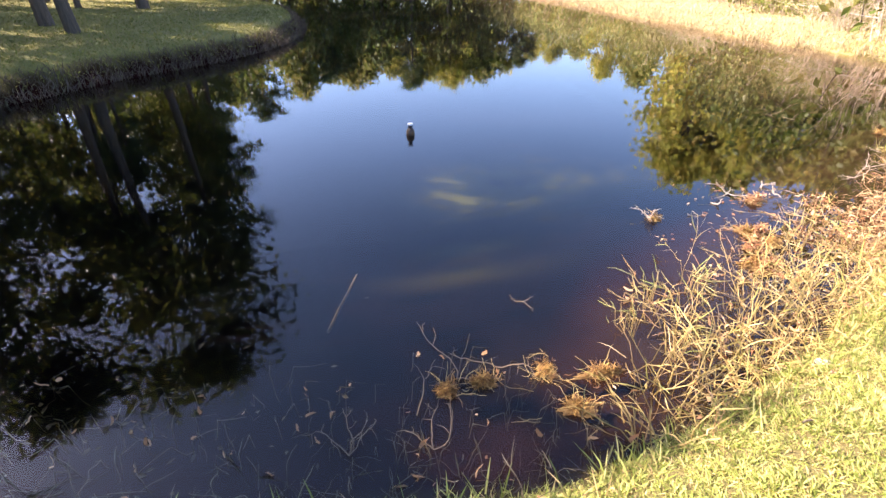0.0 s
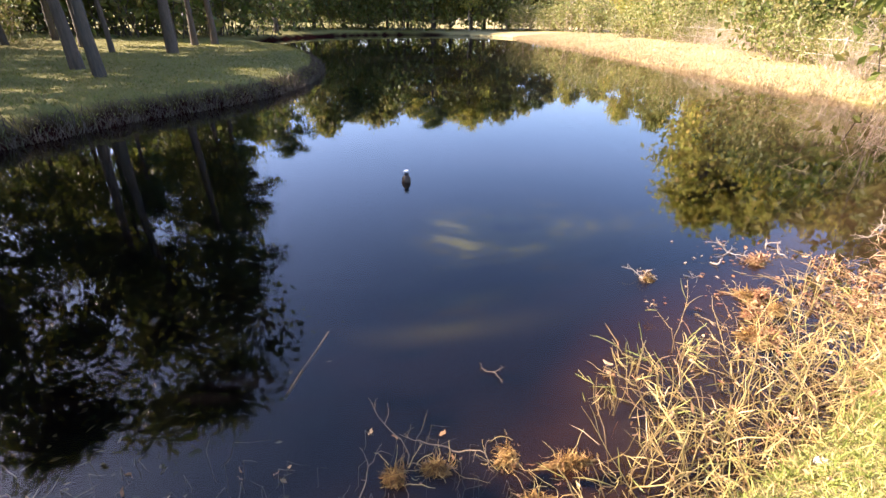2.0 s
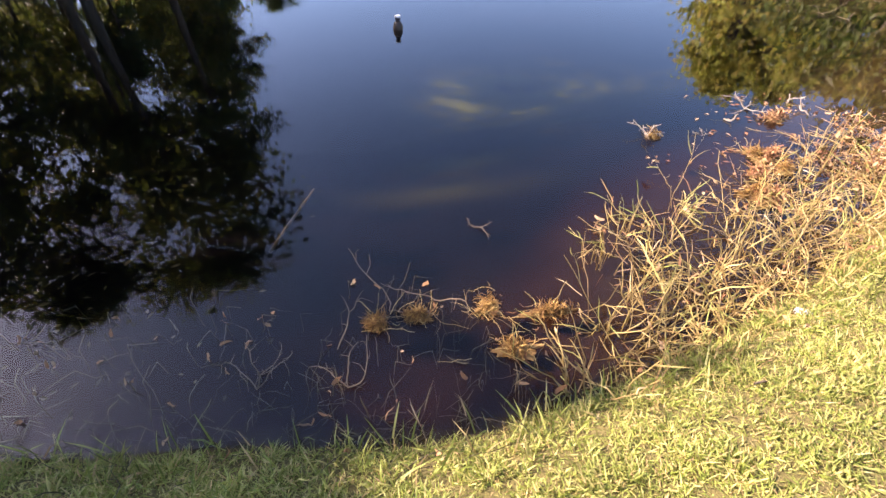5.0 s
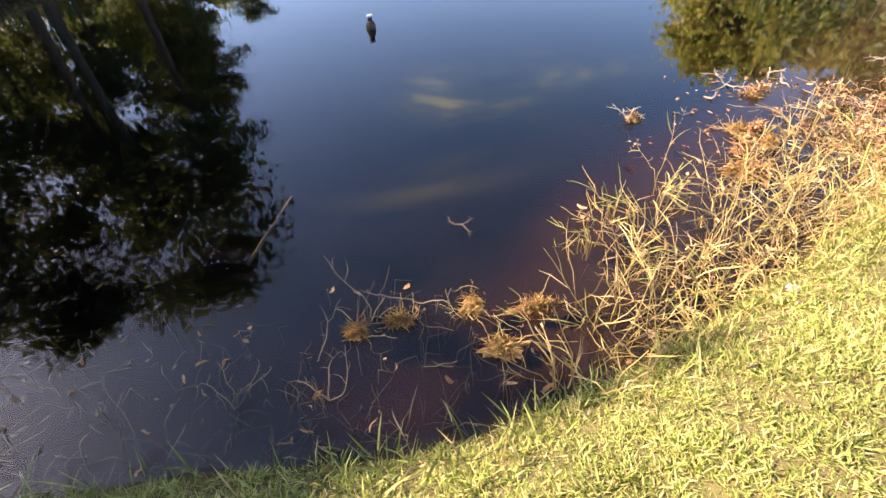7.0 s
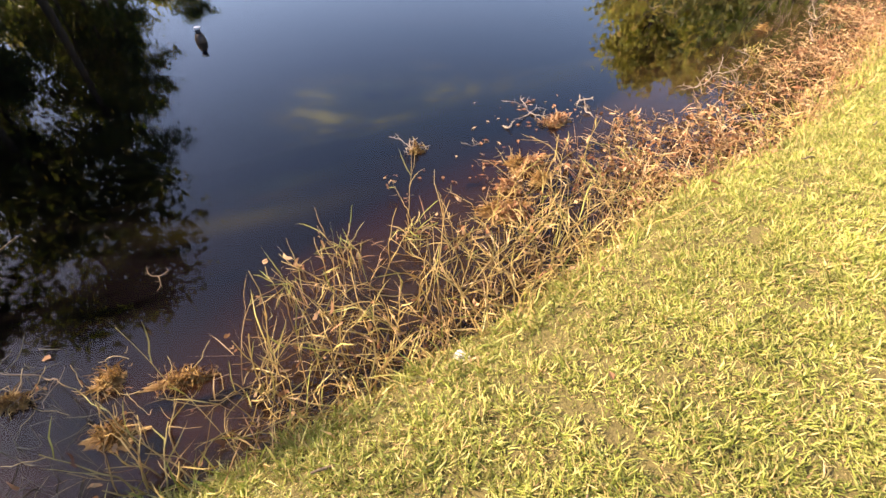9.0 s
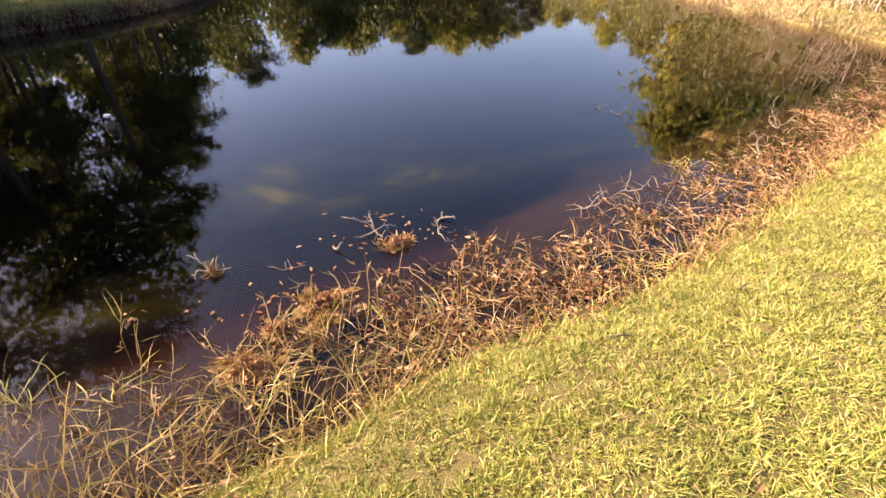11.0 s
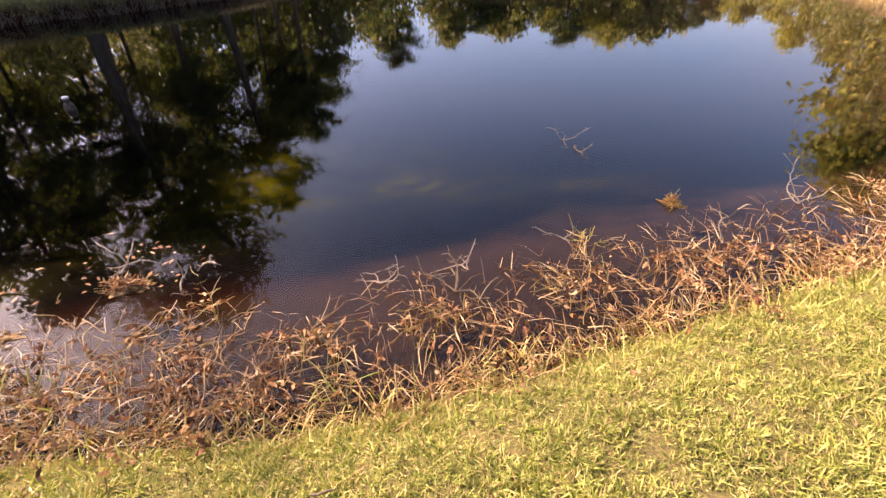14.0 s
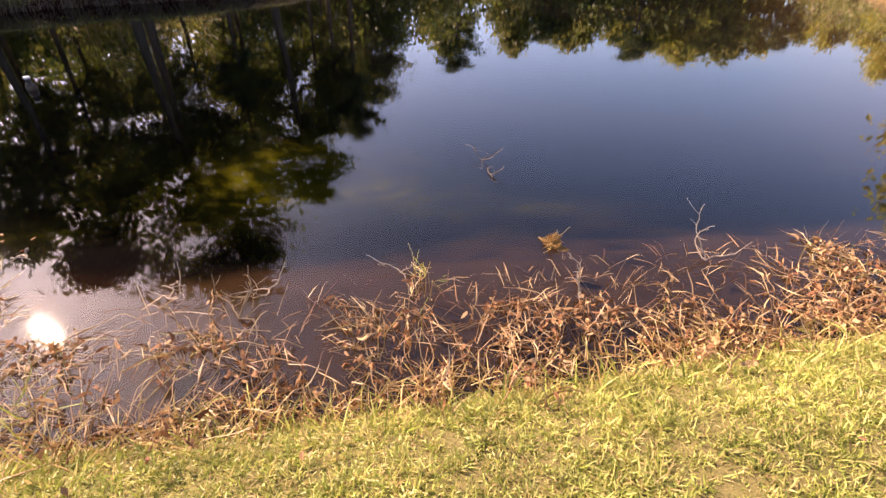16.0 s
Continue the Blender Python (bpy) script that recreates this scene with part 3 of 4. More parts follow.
# far side
for src, x, y, s in ((OAK_FAR, -9.5, 62.0, 1.05), (PINE_A, -1.6, 60.5, 1.0), (GOLD, 3.0, 61.5, 0.95), (OAK_FAR, 7.5, 62.5, 1.0), (PINE_B, 11.5, 60.0, 0.9), (GOLD, 15.0, 58.0, 0.62), (OAK_FAR, -5.0, 66.0, 1.0),
                     (OAK_FAR, 0.5, 67.0, 1.05), (GOLD, 18.5, 50.0, 0.62), (OAK_FAR, 20.0, 45.0, 0.68), (GOLD, 23.0, 39.5, 0.82), (OAK_FAR, -15.0, 58.0, 1.1), (OAK_FAR, -21.0, 54.0, 1.1), (PINE_A, -12.0, 60.0, 0.9),
                     (GOLD, 20.8, 35.0, 1.1), (GOLD, 24.0, 33.5, 1.08), (GOLD, 28.0, 32.0, 1.0), (GOLD, 31.5, 31.0, 0.95), (OAK_FAR, 33.5, 28.5, 0.85), (GOLD, 22.5, 37.5, 1.1), (OAK_FAR, -12.5, 62.5, 1.0), (GOLD, -1.5, 63.0, 0.95), (OAK_FAR, 4.8, 65.0, 1.0), (GOLD, 10.5, 64.0, 0.8), (OAK_FAR, 13.0, 62.0, 0.72), (OAK_FAR, -7.0, 61.0, 0.95), (OAK_FAR, 16.8, 55.0, 0.6), (OAK_FAR, 24.5, 43.0, 0.75), (OAK_FAR, 27.0, 38.0, 1.0), (GOLD, 37.0, 26.0, 0.8), (OAK_FAR, 37.0, 35.0, 1.0), (OAK_FAR, 40.0, 18.0, 0.9), (GOLD, 38.0, 10.0, 0.9), (GOLD, 19.6, 26.0, 0.72), (GOLD, 20.4, 21.5, 0.62)):
    k = 1.15 if y >= 54 else 1.0
    stand(src, x * k, y * k, s * k, rng.uniform(0, 360))
# undergrowth
for x, y in ((-34, 33), (-26, 33), (-20, 33), (-23, 37), (-20, 41), (-18, 44), (-16, 51), (-13, 57), (-9, 59), (-4.5, 60.5), (-1, 62), (5, 62), (-40, 17), (-36, 10), (-26, 6), (-24, 3), (-41, 28), (-30, 36), (-12, 63), (-24, 48), (-18, 56), (-33, 37), (-37, 34)):
    k = 1.15 if y >= 48 else 1.0
    stand(BUSH_DARK, x * k, y * k, rng.uniform(0.9, 1.5) * k, rng.uniform(0, 360))
for x, y in ((-19.5, 21.0), (-22.5, 23.5), (-18.8, 17.6), (9, 58), (11.5, 55.5), (13.5, 52.5), (14.5, 48.5), (16, 45), (17.2, 41.5), (15.5, 50), (18.2, 38), (12.5, 57), (21.5, 31), (27, 29.5), (30.5, 28.5), (34, 25), (-36, 22), (-37, 26.5), (-34, 29), (-31, 34), (-28, 36), (-33, 18), (8, 60)):
    k = 1.15 if y >= 48 else 1.0
    stand(BUSH_GREEN, x * k, y * k, rng.uniform(0.8, 1.35) * k, rng.uniform(0, 360))
# brush along the back of the verge, in two uneven rows
y = 9.6
while y < 47:
    x = 13.4 + 0.03 * (y - 12) + 0.19 * max(0, y - 15) - 0.0026 * max(0, y - 15) ** 2
    for back in (0.0, 2.0):
        src = rng.choice((BUSH_DEAD, BUSH_MIX, BUSH_GREEN, BUSH_DARK) if back else (BUSH_DEAD, BUSH_DEAD, BUSH_MIX, BUSH_MIX, BUSH_GREEN))
        stand(src, x + back + rng.uniform(-0.3, 0.5), y + rng.uniform(-0.5, 0.5), rng.uniform(0.5, 0.9) + 0.25 * (back > 0), rng.uniform(0, 360))
    y += rng.uniform(1.4, 2.1)
for x, y, s in ((14.6, 13.4, 0.7), (15.0, 17.4, 0.8), (15.9, 20.4, 0.7), (16.4, 24.0, 0.95), (17.0, 27.5, 0.85), (17.6, 31.5, 1.0), (18.2, 36.0, 0.9), (15.6, 15.8, 0.6), (16.6, 22.2, 0.8), (3.2, 69.0, 2.1)):
    stand(SAPLING_A if rng.random() < 0.5 else SAPLING_B, x, y, s, rng.uniform(0, 360))

# the wood that closes the horizon all round: uneven masses of leaves, past the single trees
np.random.seed(31)
n = 40000
a = np.random.rand(n) * 2 * np.pi
top = 6.5 + 3.0 * np.sin(a * 7 + 1.0) * np.sin(a * 13) + 2.0 * np.sin(a * 37 + 2.0) + 1.3 * np.sin(a * 91)
r = 92 + 10 * np.random.rand(n) + 5 * np.sin(a * 23)
z = np.maximum(top, 2.5) * np.sqrt(np.random.rand(n)) * np.random.uniform(0.75, 1.0, n)
ln = np.random.uniform(0.7, 1.5, n)
tagged(new("distant_woods", leaves_mesh("distant_woods", np.stack([r * np.cos(a), 25 + r * np.sin(a), z + 0.4], -1), ln, ln * 0.7, OAK_LEAF)),
       "continuous dark green wood beyond the clearing", "woods", kind="stuff")

# ---- grasses ----
def scatter(n, x0, x1, y0, y1, d0, d1, fade=None):
    """Random places in a box whose distance from the water's edge lies between d0 and d1."""
    x, y = np.random.uniform(x0, x1, n), np.random.uniform(y0, y1, n)
    sd = quick_distance(x, y)
    keep = (sd > d0) & (sd < d1)
    if fade is not None:
        keep &= np.random.rand(n) < fade(x, y, sd)
    x, y, sd = x[keep], y[keep], sd[keep]
    return x, y, ground_height(x, y, sd), sd


def turf(x, y):
    """How thick and tall the turf stands: tussocks and hollows at two sizes."""
    a = np.sin(x * 7 + 3 * np.sin(y * 4)) * np.sin(y * 9 + 2 * np.sin(x * 5))
    b = np.sin(x * 23 + 2.5 * np.sin(y * 13)) * np.sin(y * 27 + 2.5 * np.sin(x * 17))
    c = np.sin(x * 61 + 2 * np.sin(y * 37)) * np.sin(y * 57 + 2 * np.sin(x * 43))
    return 0.5 + 0.15 * a + 0.2 * b + 0.25 * c


def field(name, label, category, spots, length, width, lean, material, droop=0.8, tuft=1, kite=False, tussock=0.0):
    x, y, z, sd = spots
    if tuft > 1:
        x, y, z = (np.repeat(v, tuft) for v in (x, y, z))
        x, y = x + np.random.normal(size=len(x)) * 0.012, y + np.random.normal(size=len(y)) * 0.012
    n = len(x)
    z = np.maximum(z, 0.015)
    length = length * (1 - tussock + 2 * tussock * turf(x, y))
    way = unit(np.concatenate([np.random.normal(size=(n, 2)) * lean, np.ones((n, 1))], 1))
    me = blades_mesh(name, np.stack([x, y, z - 0.01], -1), way, length * np.random.uniform(0.5, 1.35, n), width * np.random.uniform(0.7, 1.3, n), droop * np.random.rand(n), material, kite)
    return tagged(new(name, me), label, category, kind="stuff")


np.random.seed(41)
near_lawn = lambda x, y, sd: (0.30 + 0.70 * smooth(0.2, 0.75, turf(x, y))) * np.where(sd < 1.15, 1.0, np.exp(-(sd - 1.15) / 0.45)) * (regions(x, y)[0] < 0.5)
field("lawn_grass", "coarse yellow-green mown lawn in low sun", "grass", scatter(430000, -2.0, 9.0, -0.6, 6.6, 0.03, 2.4, near_lawn), 0.045, 0.0045, 0.85, LAWN, 1.0, 7, True, 0.85)
field("lawn_grass", "longer ragged grass along the lawn's edge", "grass", scatter(60000, -3.5, 11.0, 0.6, 9.0, -0.03, 0.22, lambda x, y, sd: regions(x, y)[0] < 0.5), 0.13, 0.007, 0.6, LAWN)
field("lawn_grass", "yellow-green lawn running on along the bank", "grass", scatter(300000, 7.5, 20.0, 1.0, 14.0, 0.03, 4.5, lambda x, y, sd: smooth(7.5, 10.5, x) * np.exp(-sd / 1.8)), 0.085, 0.010, 0.8, LAWN)
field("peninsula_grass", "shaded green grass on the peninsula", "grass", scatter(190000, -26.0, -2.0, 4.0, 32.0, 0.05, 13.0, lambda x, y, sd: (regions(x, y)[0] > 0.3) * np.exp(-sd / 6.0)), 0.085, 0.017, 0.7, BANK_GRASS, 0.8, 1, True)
field("bank_grass", "dead brown grass over the cut bank, shade put into its colour", "grass", scatter(120000, -12.0, -1.0, 4.0, 26.0, -0.18, 0.28, lambda x, y, sd: regions(x, y)[0] > 0.3), 0.22, 0.012, 0.5, SHADED_DEAD_EDGE)
field("verge_grass", "sunlit straw-coloured grass on the far verge", "grass", scatter(420000, 2.0, 30.0, 10.0, 58.0, 0.02, 9.0, lambda x, y, sd: regions(x, y)[1] * np.exp(-sd / 6.0)), 0.15, 0.018, 0.7, DRY_GRASS, 0.8, 1, True)
field("verge_grass", "tall tan grass fringing the far water's edge", "grass", scatter(170000, 3.0, 17.0, 9.0, 58.0, -0.12, 1.8, lambda x, y, sd: (regions(x, y)[1] > 0.2) * np.exp(-np.maximum(sd, 0) / 0.5)), 0.26, 0.014, 0.4, DRY_FRINGE)
field("edge_thatch", "flattened tan dead grass between lawn and reeds", "grass", scatter(90000, 0.8, 11.0, 1.0, 9.0, -0.14, 0.14, lambda x, y, sd: smooth(0.8, 1.6, x) * (regions(x, y)[0] < 0.5)), 0.16, 0.005, 1.6, STRAW)
field("reed_litter", "broken reed straw lying awash among the stems", "grass", scatter(60000, 0.8, 11.0, 1.0, 9.5, -0.85, 0.0, lambda x, y, sd: (0.12 + 0.16 * smooth(2.8, 3.6, x)) * smooth(0.9, 1.8, x) * (regions(x, y)[0] < 0.5)), 0.17, 0.004, 3.0, RUSSET)

# ---- reeds at the near water's edge ----
def reed_clump(name, label, x, y, across, count, tall, lie, stem_mat, leaf_mat, curled, seed, blades=2, thin=0.0021, bend=0.15):
    """Arching dead stems rooted under water, with long narrow blades, and curled leaves where the clump has them."""
    np.random.seed(seed)
    root = thing(name, label, "reeds", "dead reeds along the near bank", (x, y, 0))
    stems, centres, leaves, singly = Tubes(), [], Ribbons(), 0
    swing = np.random.rand() * 6.28
    for _ in range(count):
        r, a = across * np.sqrt(np.random.rand()), np.random.rand() * 6.28
        px, py = r * np.cos(a), r * np.sin(a)
        gz = float(ground_height(np.array([x + px]), np.array([y + py]))[0])
        z0 = max(gz, -0.12) - 0.02
        ln = tall * np.random.uniform(0.4, 1.0) + tall * 0.45 * (np.random.rand() < 0.25)
        az = swing + np.random.normal() * 1.3
        lean = abs(np.random.normal()) * lie + 0.08
        line = wander((px, py, z0), (np.cos(az) * lean, np.sin(az) * lean, 1), ln, 8, bend, -0.13 * (0.35 + lie) * np.random.uniform(0.2, 2.0))
        line[:, 2] = np.maximum(line[:, 2], np.where(np.arange(9) > 2, 0.012, -0.2))
        gauge = thin * np.random.uniform(0.7, 1.7)
        if singly < 7:
            singly += 1
            part("stem", Tubes().add(line, [gauge, gauge * 0.5], 4).mesh("stem", stem_mat), root)
        else:
            stems.add(line, [gauge, gauge * 0.5], 3)
        for _ in range(blades):
            k = np.random.randint(3, 8)
            way = unit(unit(line[k] - line[k - 1]) + np.random.normal(size=3) * 0.45)
            blade = wander(line[k], way, np.random.uniform(0.07, 0.22) * (0.6 + tall), 4, 0.16, -0.16 * np.random.rand())
            blade[:, 2] = np.maximum(blade[:, 2], 0.006)
            leaves.add(blade, np.random.uniform(0.003, 0.0068))
        centres.append(line[np.random.randint(3, 9)])
    mass = root
    if stems.n:
        mass = tagged(part("stem_tangle", stems.mesh("stem_tangle", stem_mat), root), kind="stuff")
    if leaves.n:
        tagged(part("blade_tangle", leaves.mesh("blade_tangle", leaf_mat), mass), kind="stuff")
    if curled:
        c = np.array(centres)
        pick = np.random.randint(len(c), size=curled)
        shreds = Ribbons()
        for q in c[pick] + np.random.normal(size=(curled, 3)) * np.array([0.03, 0.03, 0.02]):
            curl = wander(q, np.random.normal(size=3), np.random.uniform(0.025, 0.075), 4, 0.55)
            curl[:, 2] = np.maximum(curl[:, 2], 0.006)
            shreds.add(curl, np.random.uniform(0.007, 0.023))
        tagged(part("leaf_tangle", shreds.mesh("leaf_tangle", DEAD_LEAF), mass, "curled brown dead leaves"), kind="stuff")
    return root


near_part = OUTLINE[[k for k, (px, py) in enumerate(OUTLINE) if -4.5 < px < 11.5 and py < 9.2 and py < 2.5 + max(0, px) * 0.9]]


def along(x):
    """The water's edge at x on the near side, and the way out over the pond."""
    k = int(np.argmin(abs(near_part[:, 0] - x)))
    k = min(max(k, 1), len(near_part) - 2)
    t = unit(near_part[k + 1] - near_part[k - 1])
    out = np.array([-t[1], t[0]])
    y = float(np.interp(x, near_part[np.argsort(near_part[:, 0]), 0], near_part[np.argsort(near_part[:, 0]), 1]))
    return np.array([x, y]), out if out[1] > 0 else -out


rng = random.Random(9)
seed = 100
x = 1.14
while x < 9.6:                                        # standing band of straw
    edge, out = along(x)
    russet = x > 3.25
    for d, many in ((0.08, 1.0), (0.36, 1.0), (0.64, 0.7), (0.90, 0.22)):
        if d > 0.8 and rng.random() < 0.5:
            continue
        if d < 0.2 and x > 6.5:
            many *= 1.3
        px, py = edge + out * (d + rng.uniform(-0.1, 0.1)) + np.array([rng.uniform(-0.1, 0.1), 0])
        seed += 1
        if px < 1.24 and d > 0.2:
            continue
        if russet and rng.random() < (0.12, 0.25, 0.74, 1.0)[int(d > 0.2) + int(d > 0.5) + int(d > 0.8)]:
            continue
        if not russet:
            many *= 0.85 if d < 0.5 else 0.55
        if russet:
            reed_clump("reed_clump", "collapsed russet reeds with curled dead leaves in shallow water", px, py, 0.21, int(27 * many), 0.31 if d < 0.5 else 0.26, 0.85, RUSSET if rng.random() < 0.75 else STRAW, RUSSET, int(95 * many), seed, 2, 0.0025, 0.24)
        else:
            reed_clump("reed_clump", "straw-coloured standing dead reeds in shallow water", px, py, 0.20, int(19 * many), 0.46 if d < 0.5 else 0.40, 0.42, STRAW, STRAW, 10, seed, 3, 0.0025, 0.14)
    x += 0.30 if x < 5 else 0.36
x = -2.6
while x < 0.95:                                       # sparse drowned growth in the shade
    edge, out = along(x)
    for d, many in ((0.05, 24), (0.30, 12), (0.62, 7)):
        px, py = edge + out * (d + rng.uniform(-0.12, 0.12))
        seed += 1
        reed_clump("weed_clump", "thin dark half-drowned stems in shaded shallows", px, py, 0.22, many, 0.22, 0.8, DARK_STEM, DARK_STEM, 3, seed, 1 if d < 0.1 else 0, 0.0014)
    x += 0.36
for x0, d, tall in ((3.42, 0.34, 0.36), (3.64, 0.30, 0.34), (4.86, 0.22, 0.34), (1.62, 0.72, 0.32), (1.95, 0.82, 0.34), (2.3, 0.78, 0.32), (6.25, 0.9, 0.3)):
    edge, out = along(x0)
    px, py = edge + out * d
    seed += 1
    reed_clump("reed_tuft", "upright green-tinged tuft of young reed", px, py, 0.07, 9, tall * 0.8, 0.25, STRAW, LAWN, 0, seed, 2)


# ---- floating wood, mats and litter ----
def scum_mat(name, label, x, y, rx, ry, turn, seed, straws=14, high=0.045, material=MAT_SCUM, litter=GOLD_LITTER):
    """A raft of matted algae and straw that lies on the water."""
    np.random.seed(seed)
    root = thing(name, label, "debris", "rafts of debris on the pond", (x, y, 0), turn)
    bm = bmesh.new()
    bmesh.ops.create_icosphere(bm, subdivisions=4, radius=0.72)
    for v in bm.verts:
        n = noise.noise(v.co * 2.3 + Vector((seed, 0, 0))) * 0.45 + noise.noise(v.co * 7 + Vector((0, seed, 0))) * 0.30
        lump = noise.noise(v.co * 15 + Vector((0, 0, seed))) * 0.35
        v.co = Vector((v.co.x * rx * (0.75 + 1.7 * n), v.co.y * ry * (0.75 + 1.7 * n), (v.co.z * 0.5 + n * 0.6 + lump) * high * 0.8))
    me = bpy.data.meshes.new("mat")
    bm.to_mesh(me)
    bm.free()
    me.materials.append(material)
    raft = part("mat", me, root)
    t = Tubes()
    for k in range(straws):
        p = np.array([np.random.normal() * rx * 0.7, np.random.normal() * ry * 0.7, high * 0.5])
        a = np.random.rand() * 6.28
        line = wander(p, (np.cos(a), np.sin(a), np.random.uniform(-0.06, 0.05)), np.random.uniform(0.04, 0.17), 5, 0.30, -0.03)
        line[:, 2] = np.maximum(line[:, 2], 0.006)
        if k < 8:
            part("straw", Tubes().add(line, [0.0019, 0.0010], 4).mesh("straw", STRAW), root, "loose dry straw")
        else:
            t.add(line, [0.0016, 0.0008], 3)
    if straws > 8:
        tagged(part("straw_tangle", t.mesh("straw_tangle", STRAW), root, "loose dry straws"), kind="stuff")
    strings = []
    for _ in range(7):
        a = np.random.rand() * 6.28
        strings.append(wander((0, 0, 0), (np.cos(a), np.sin(a), 0), 1.5, 20, 0.5))
    strings = np.concatenate(strings) * np.array([rx, ry, 0])
    shreds = Ribbons()
    broad = 0.007 if litter is GOLD_LITTER else 0.016
    for k in range(straws * 16):
        q = strings[np.random.randint(len(strings))] * (0.75 if k % 3 else 1.0) + np.random.normal(size=3) * 0.012
        heap = np.exp(-(q[0] / rx) ** 2 - (q[1] / ry) ** 2)
        q[2] = 0.006 + abs(np.random.normal()) * high * 0.8 * heap
        curl = wander(q, np.append(np.random.normal(size=2), np.random.normal() * 0.8 * heap), np.random.uniform(0.02, 0.075), 4, 0.45)
        curl[:, 2] = np.maximum(curl[:, 2], 0.004)
        shreds.add(curl, np.random.uniform(0.002, broad))
    tagged(part("leaf_tangle", shreds.mesh("leaf_tangle", litter), raft), kind="stuff")
    return root


for x, y, rx, ry, turn, s, label in (
        (0.07, 1.62, 0.055, 0.045, 20, 1, "small raft of tan algae and straw"), (0.27, 1.68, 0.07, 0.04, -10, 2, "small raft of tan algae and straw"),
        (0.62, 1.74, 0.07, 0.06, 60, 3, "lumpy brown raft of matted weed"), (0.90, 1.72, 0.14, 0.03, 8, 4, "long narrow raft of matted weed"), (0.74, 1.50, 0.10, 0.06, 0, 5, "golden tuft of matted straw"),
        (2.50, 2.80, 0.20, 0.06, 8, 6, "long tan raft of algae below the reeds"), (2.80, 3.10, 0.10, 0.07, 40, 7, "tan raft of algae and stalks"), (2.66, 3.28, 0.06, 0.10, 10, 8, "tan raft of algae and stalks"),
        (3.14, 3.88, 0.13, 0.07, 30, 9, "raft of brown leaves caught on a branch"), (2.76, 3.26, 0.20, 0.07, 35, 10, "long drift of dead brown leaves"), (2.57, 3.02, 0.09, 0.07, 0, 11, "small drift of pale dead leaves"),
        (2.48, 2.74, 0.17, 0.09, 10, 12, "drift of pale dead leaves at the reeds"), (6.25, 6.0, 0.10, 0.05, -10, 13, "raft of golden weed beyond the reeds")):
    scum_mat("weed_raft", label, x, y, rx * 1.3, ry * 1.3, turn, s, 14 if rx < 0.12 else 22, 0.030, MAT_SCUM, DEAD_LEAF if "leaves" in label else GOLD_LITTER)


def branch(name, label, x, y, arms, thick, material, turn=0.0, seed=1):
    """A floating branch: forked limbs, each an angle, a length and a rise."""
    np.random.seed(seed)
    root = thing(name, label, "branch", "driftwood on the pond", (x, y, 0.012), turn)
    for a, ln, up in arms:
        a = radians(a)
        t = Tubes()
        line = wander((0, 0, 0), (np.cos(a), np.sin(a), up), ln, 10, 0.26)
        line[:, 2] = np.maximum(line[:, 2], -0.03)
        t.add(line, [thick * 0.8, thick * 0.55, thick * 0.25], 6)
        for k in (4, 6, 8):
            t.add(wander(line[k], np.append(np.random.normal(size=2), 0.25), ln * np.random.uniform(0.12, 0.35), 5, 0.3), [thick * 0.4, thick * 0.2], 4)
        part("limb", t.mesh("limb", material), root)
    return root


branch("drift_branch", "forked bleached branch breaking the water", 1.95, 3.53, ((150, 0.20, 0.55), (75, 0.12, 0.5), (30, 0.15, 0.35), (-8, 0.15, 0.08), (200, 0.15, -0.05)), 0.007, GREY_WOOD, 0, 3)
scum_mat("weed_raft", "tan weed caught on a forked branch", 1.99, 3.52, 0.07, 0.025, -10, 21, 6)
branch("drift_branch", "thin pale stick floating flat", 2.34, 3.585, ((0, 0.26, 0.02), (160, 0.03, 0.3)), 0.007, GREY_WOOD, 0, 4)
branch("drift_branch", "sprawling bleached branch with twigs", 2.95, 4.05, ((165, 0.26, 0.12), (130, 0.18, 0.4), (20, 0.18, 0.12), (-60, 0.2, 0.1), (230, 0.17, 0.05)), 0.007, GREY_WOOD, 0, 5)
branch("drift_branch", "short pale twig floating on the pond", 2.72, 3.80, ((20, 0.08, 0.3), (170, 0.07, 0.2)), 0.010, GREY_WOOD, 0, 6)
branch("drift_branch", "short pale twig standing out of the water", 3.44, 4.24, ((30, 0.13, 0.25), (200, 0.10, 0.1), (80, 0.06, 0.7)), 0.009, GREY_WOOD, 0, 7)
branch("drift_branch", "thin crooked pale branch near the reeds", 3.42, 4.02, ((95, 0.14, 0.5), (-35, 0.30, 0.02), (140, 0.08, 0.4)), 0.007, GREY_WOOD, 0, 8)
branch("drift_branch", "pale forked twig in deep water", 0.60, 2.36, ((150, 0.12, 0.1), (20, 0.08, 0.1), (-40, 0.14, 0.2)), 0.003, BROWN_WOOD, 0, 9)
branch("drift_branch", "slender stem arching out of the water", -0.08, 1.47, ((100, 0.30, 1.6),), 0.004, BROWN_WOOD, 0, 10)
branch("drift_branch", "slender crooked stem with a fork", 0.13, 1.70, ((115, 0.40, 0.8), (10, 0.3, 0.1)), 0.004, BROWN_WOOD, 0, 11)
branch("drift_branch", "thin bare twigs over dark shallows", -0.38, 1.26, ((80, 0.22, 0.5), (170, 0.3, 0.1), (20, 0.25, 0.1), (60, 0.25, 0.3)), 0.004, BROWN_WOOD, 0, 12)
branch("drift_branch", "thin bare twigs over dark shallows", 0.0, 1.28, ((100, 0.22, 0.4), (150, 0.2, 0.1), (20, 0.28, 0.1)), 0.004, BROWN_WOOD, 0, 13)
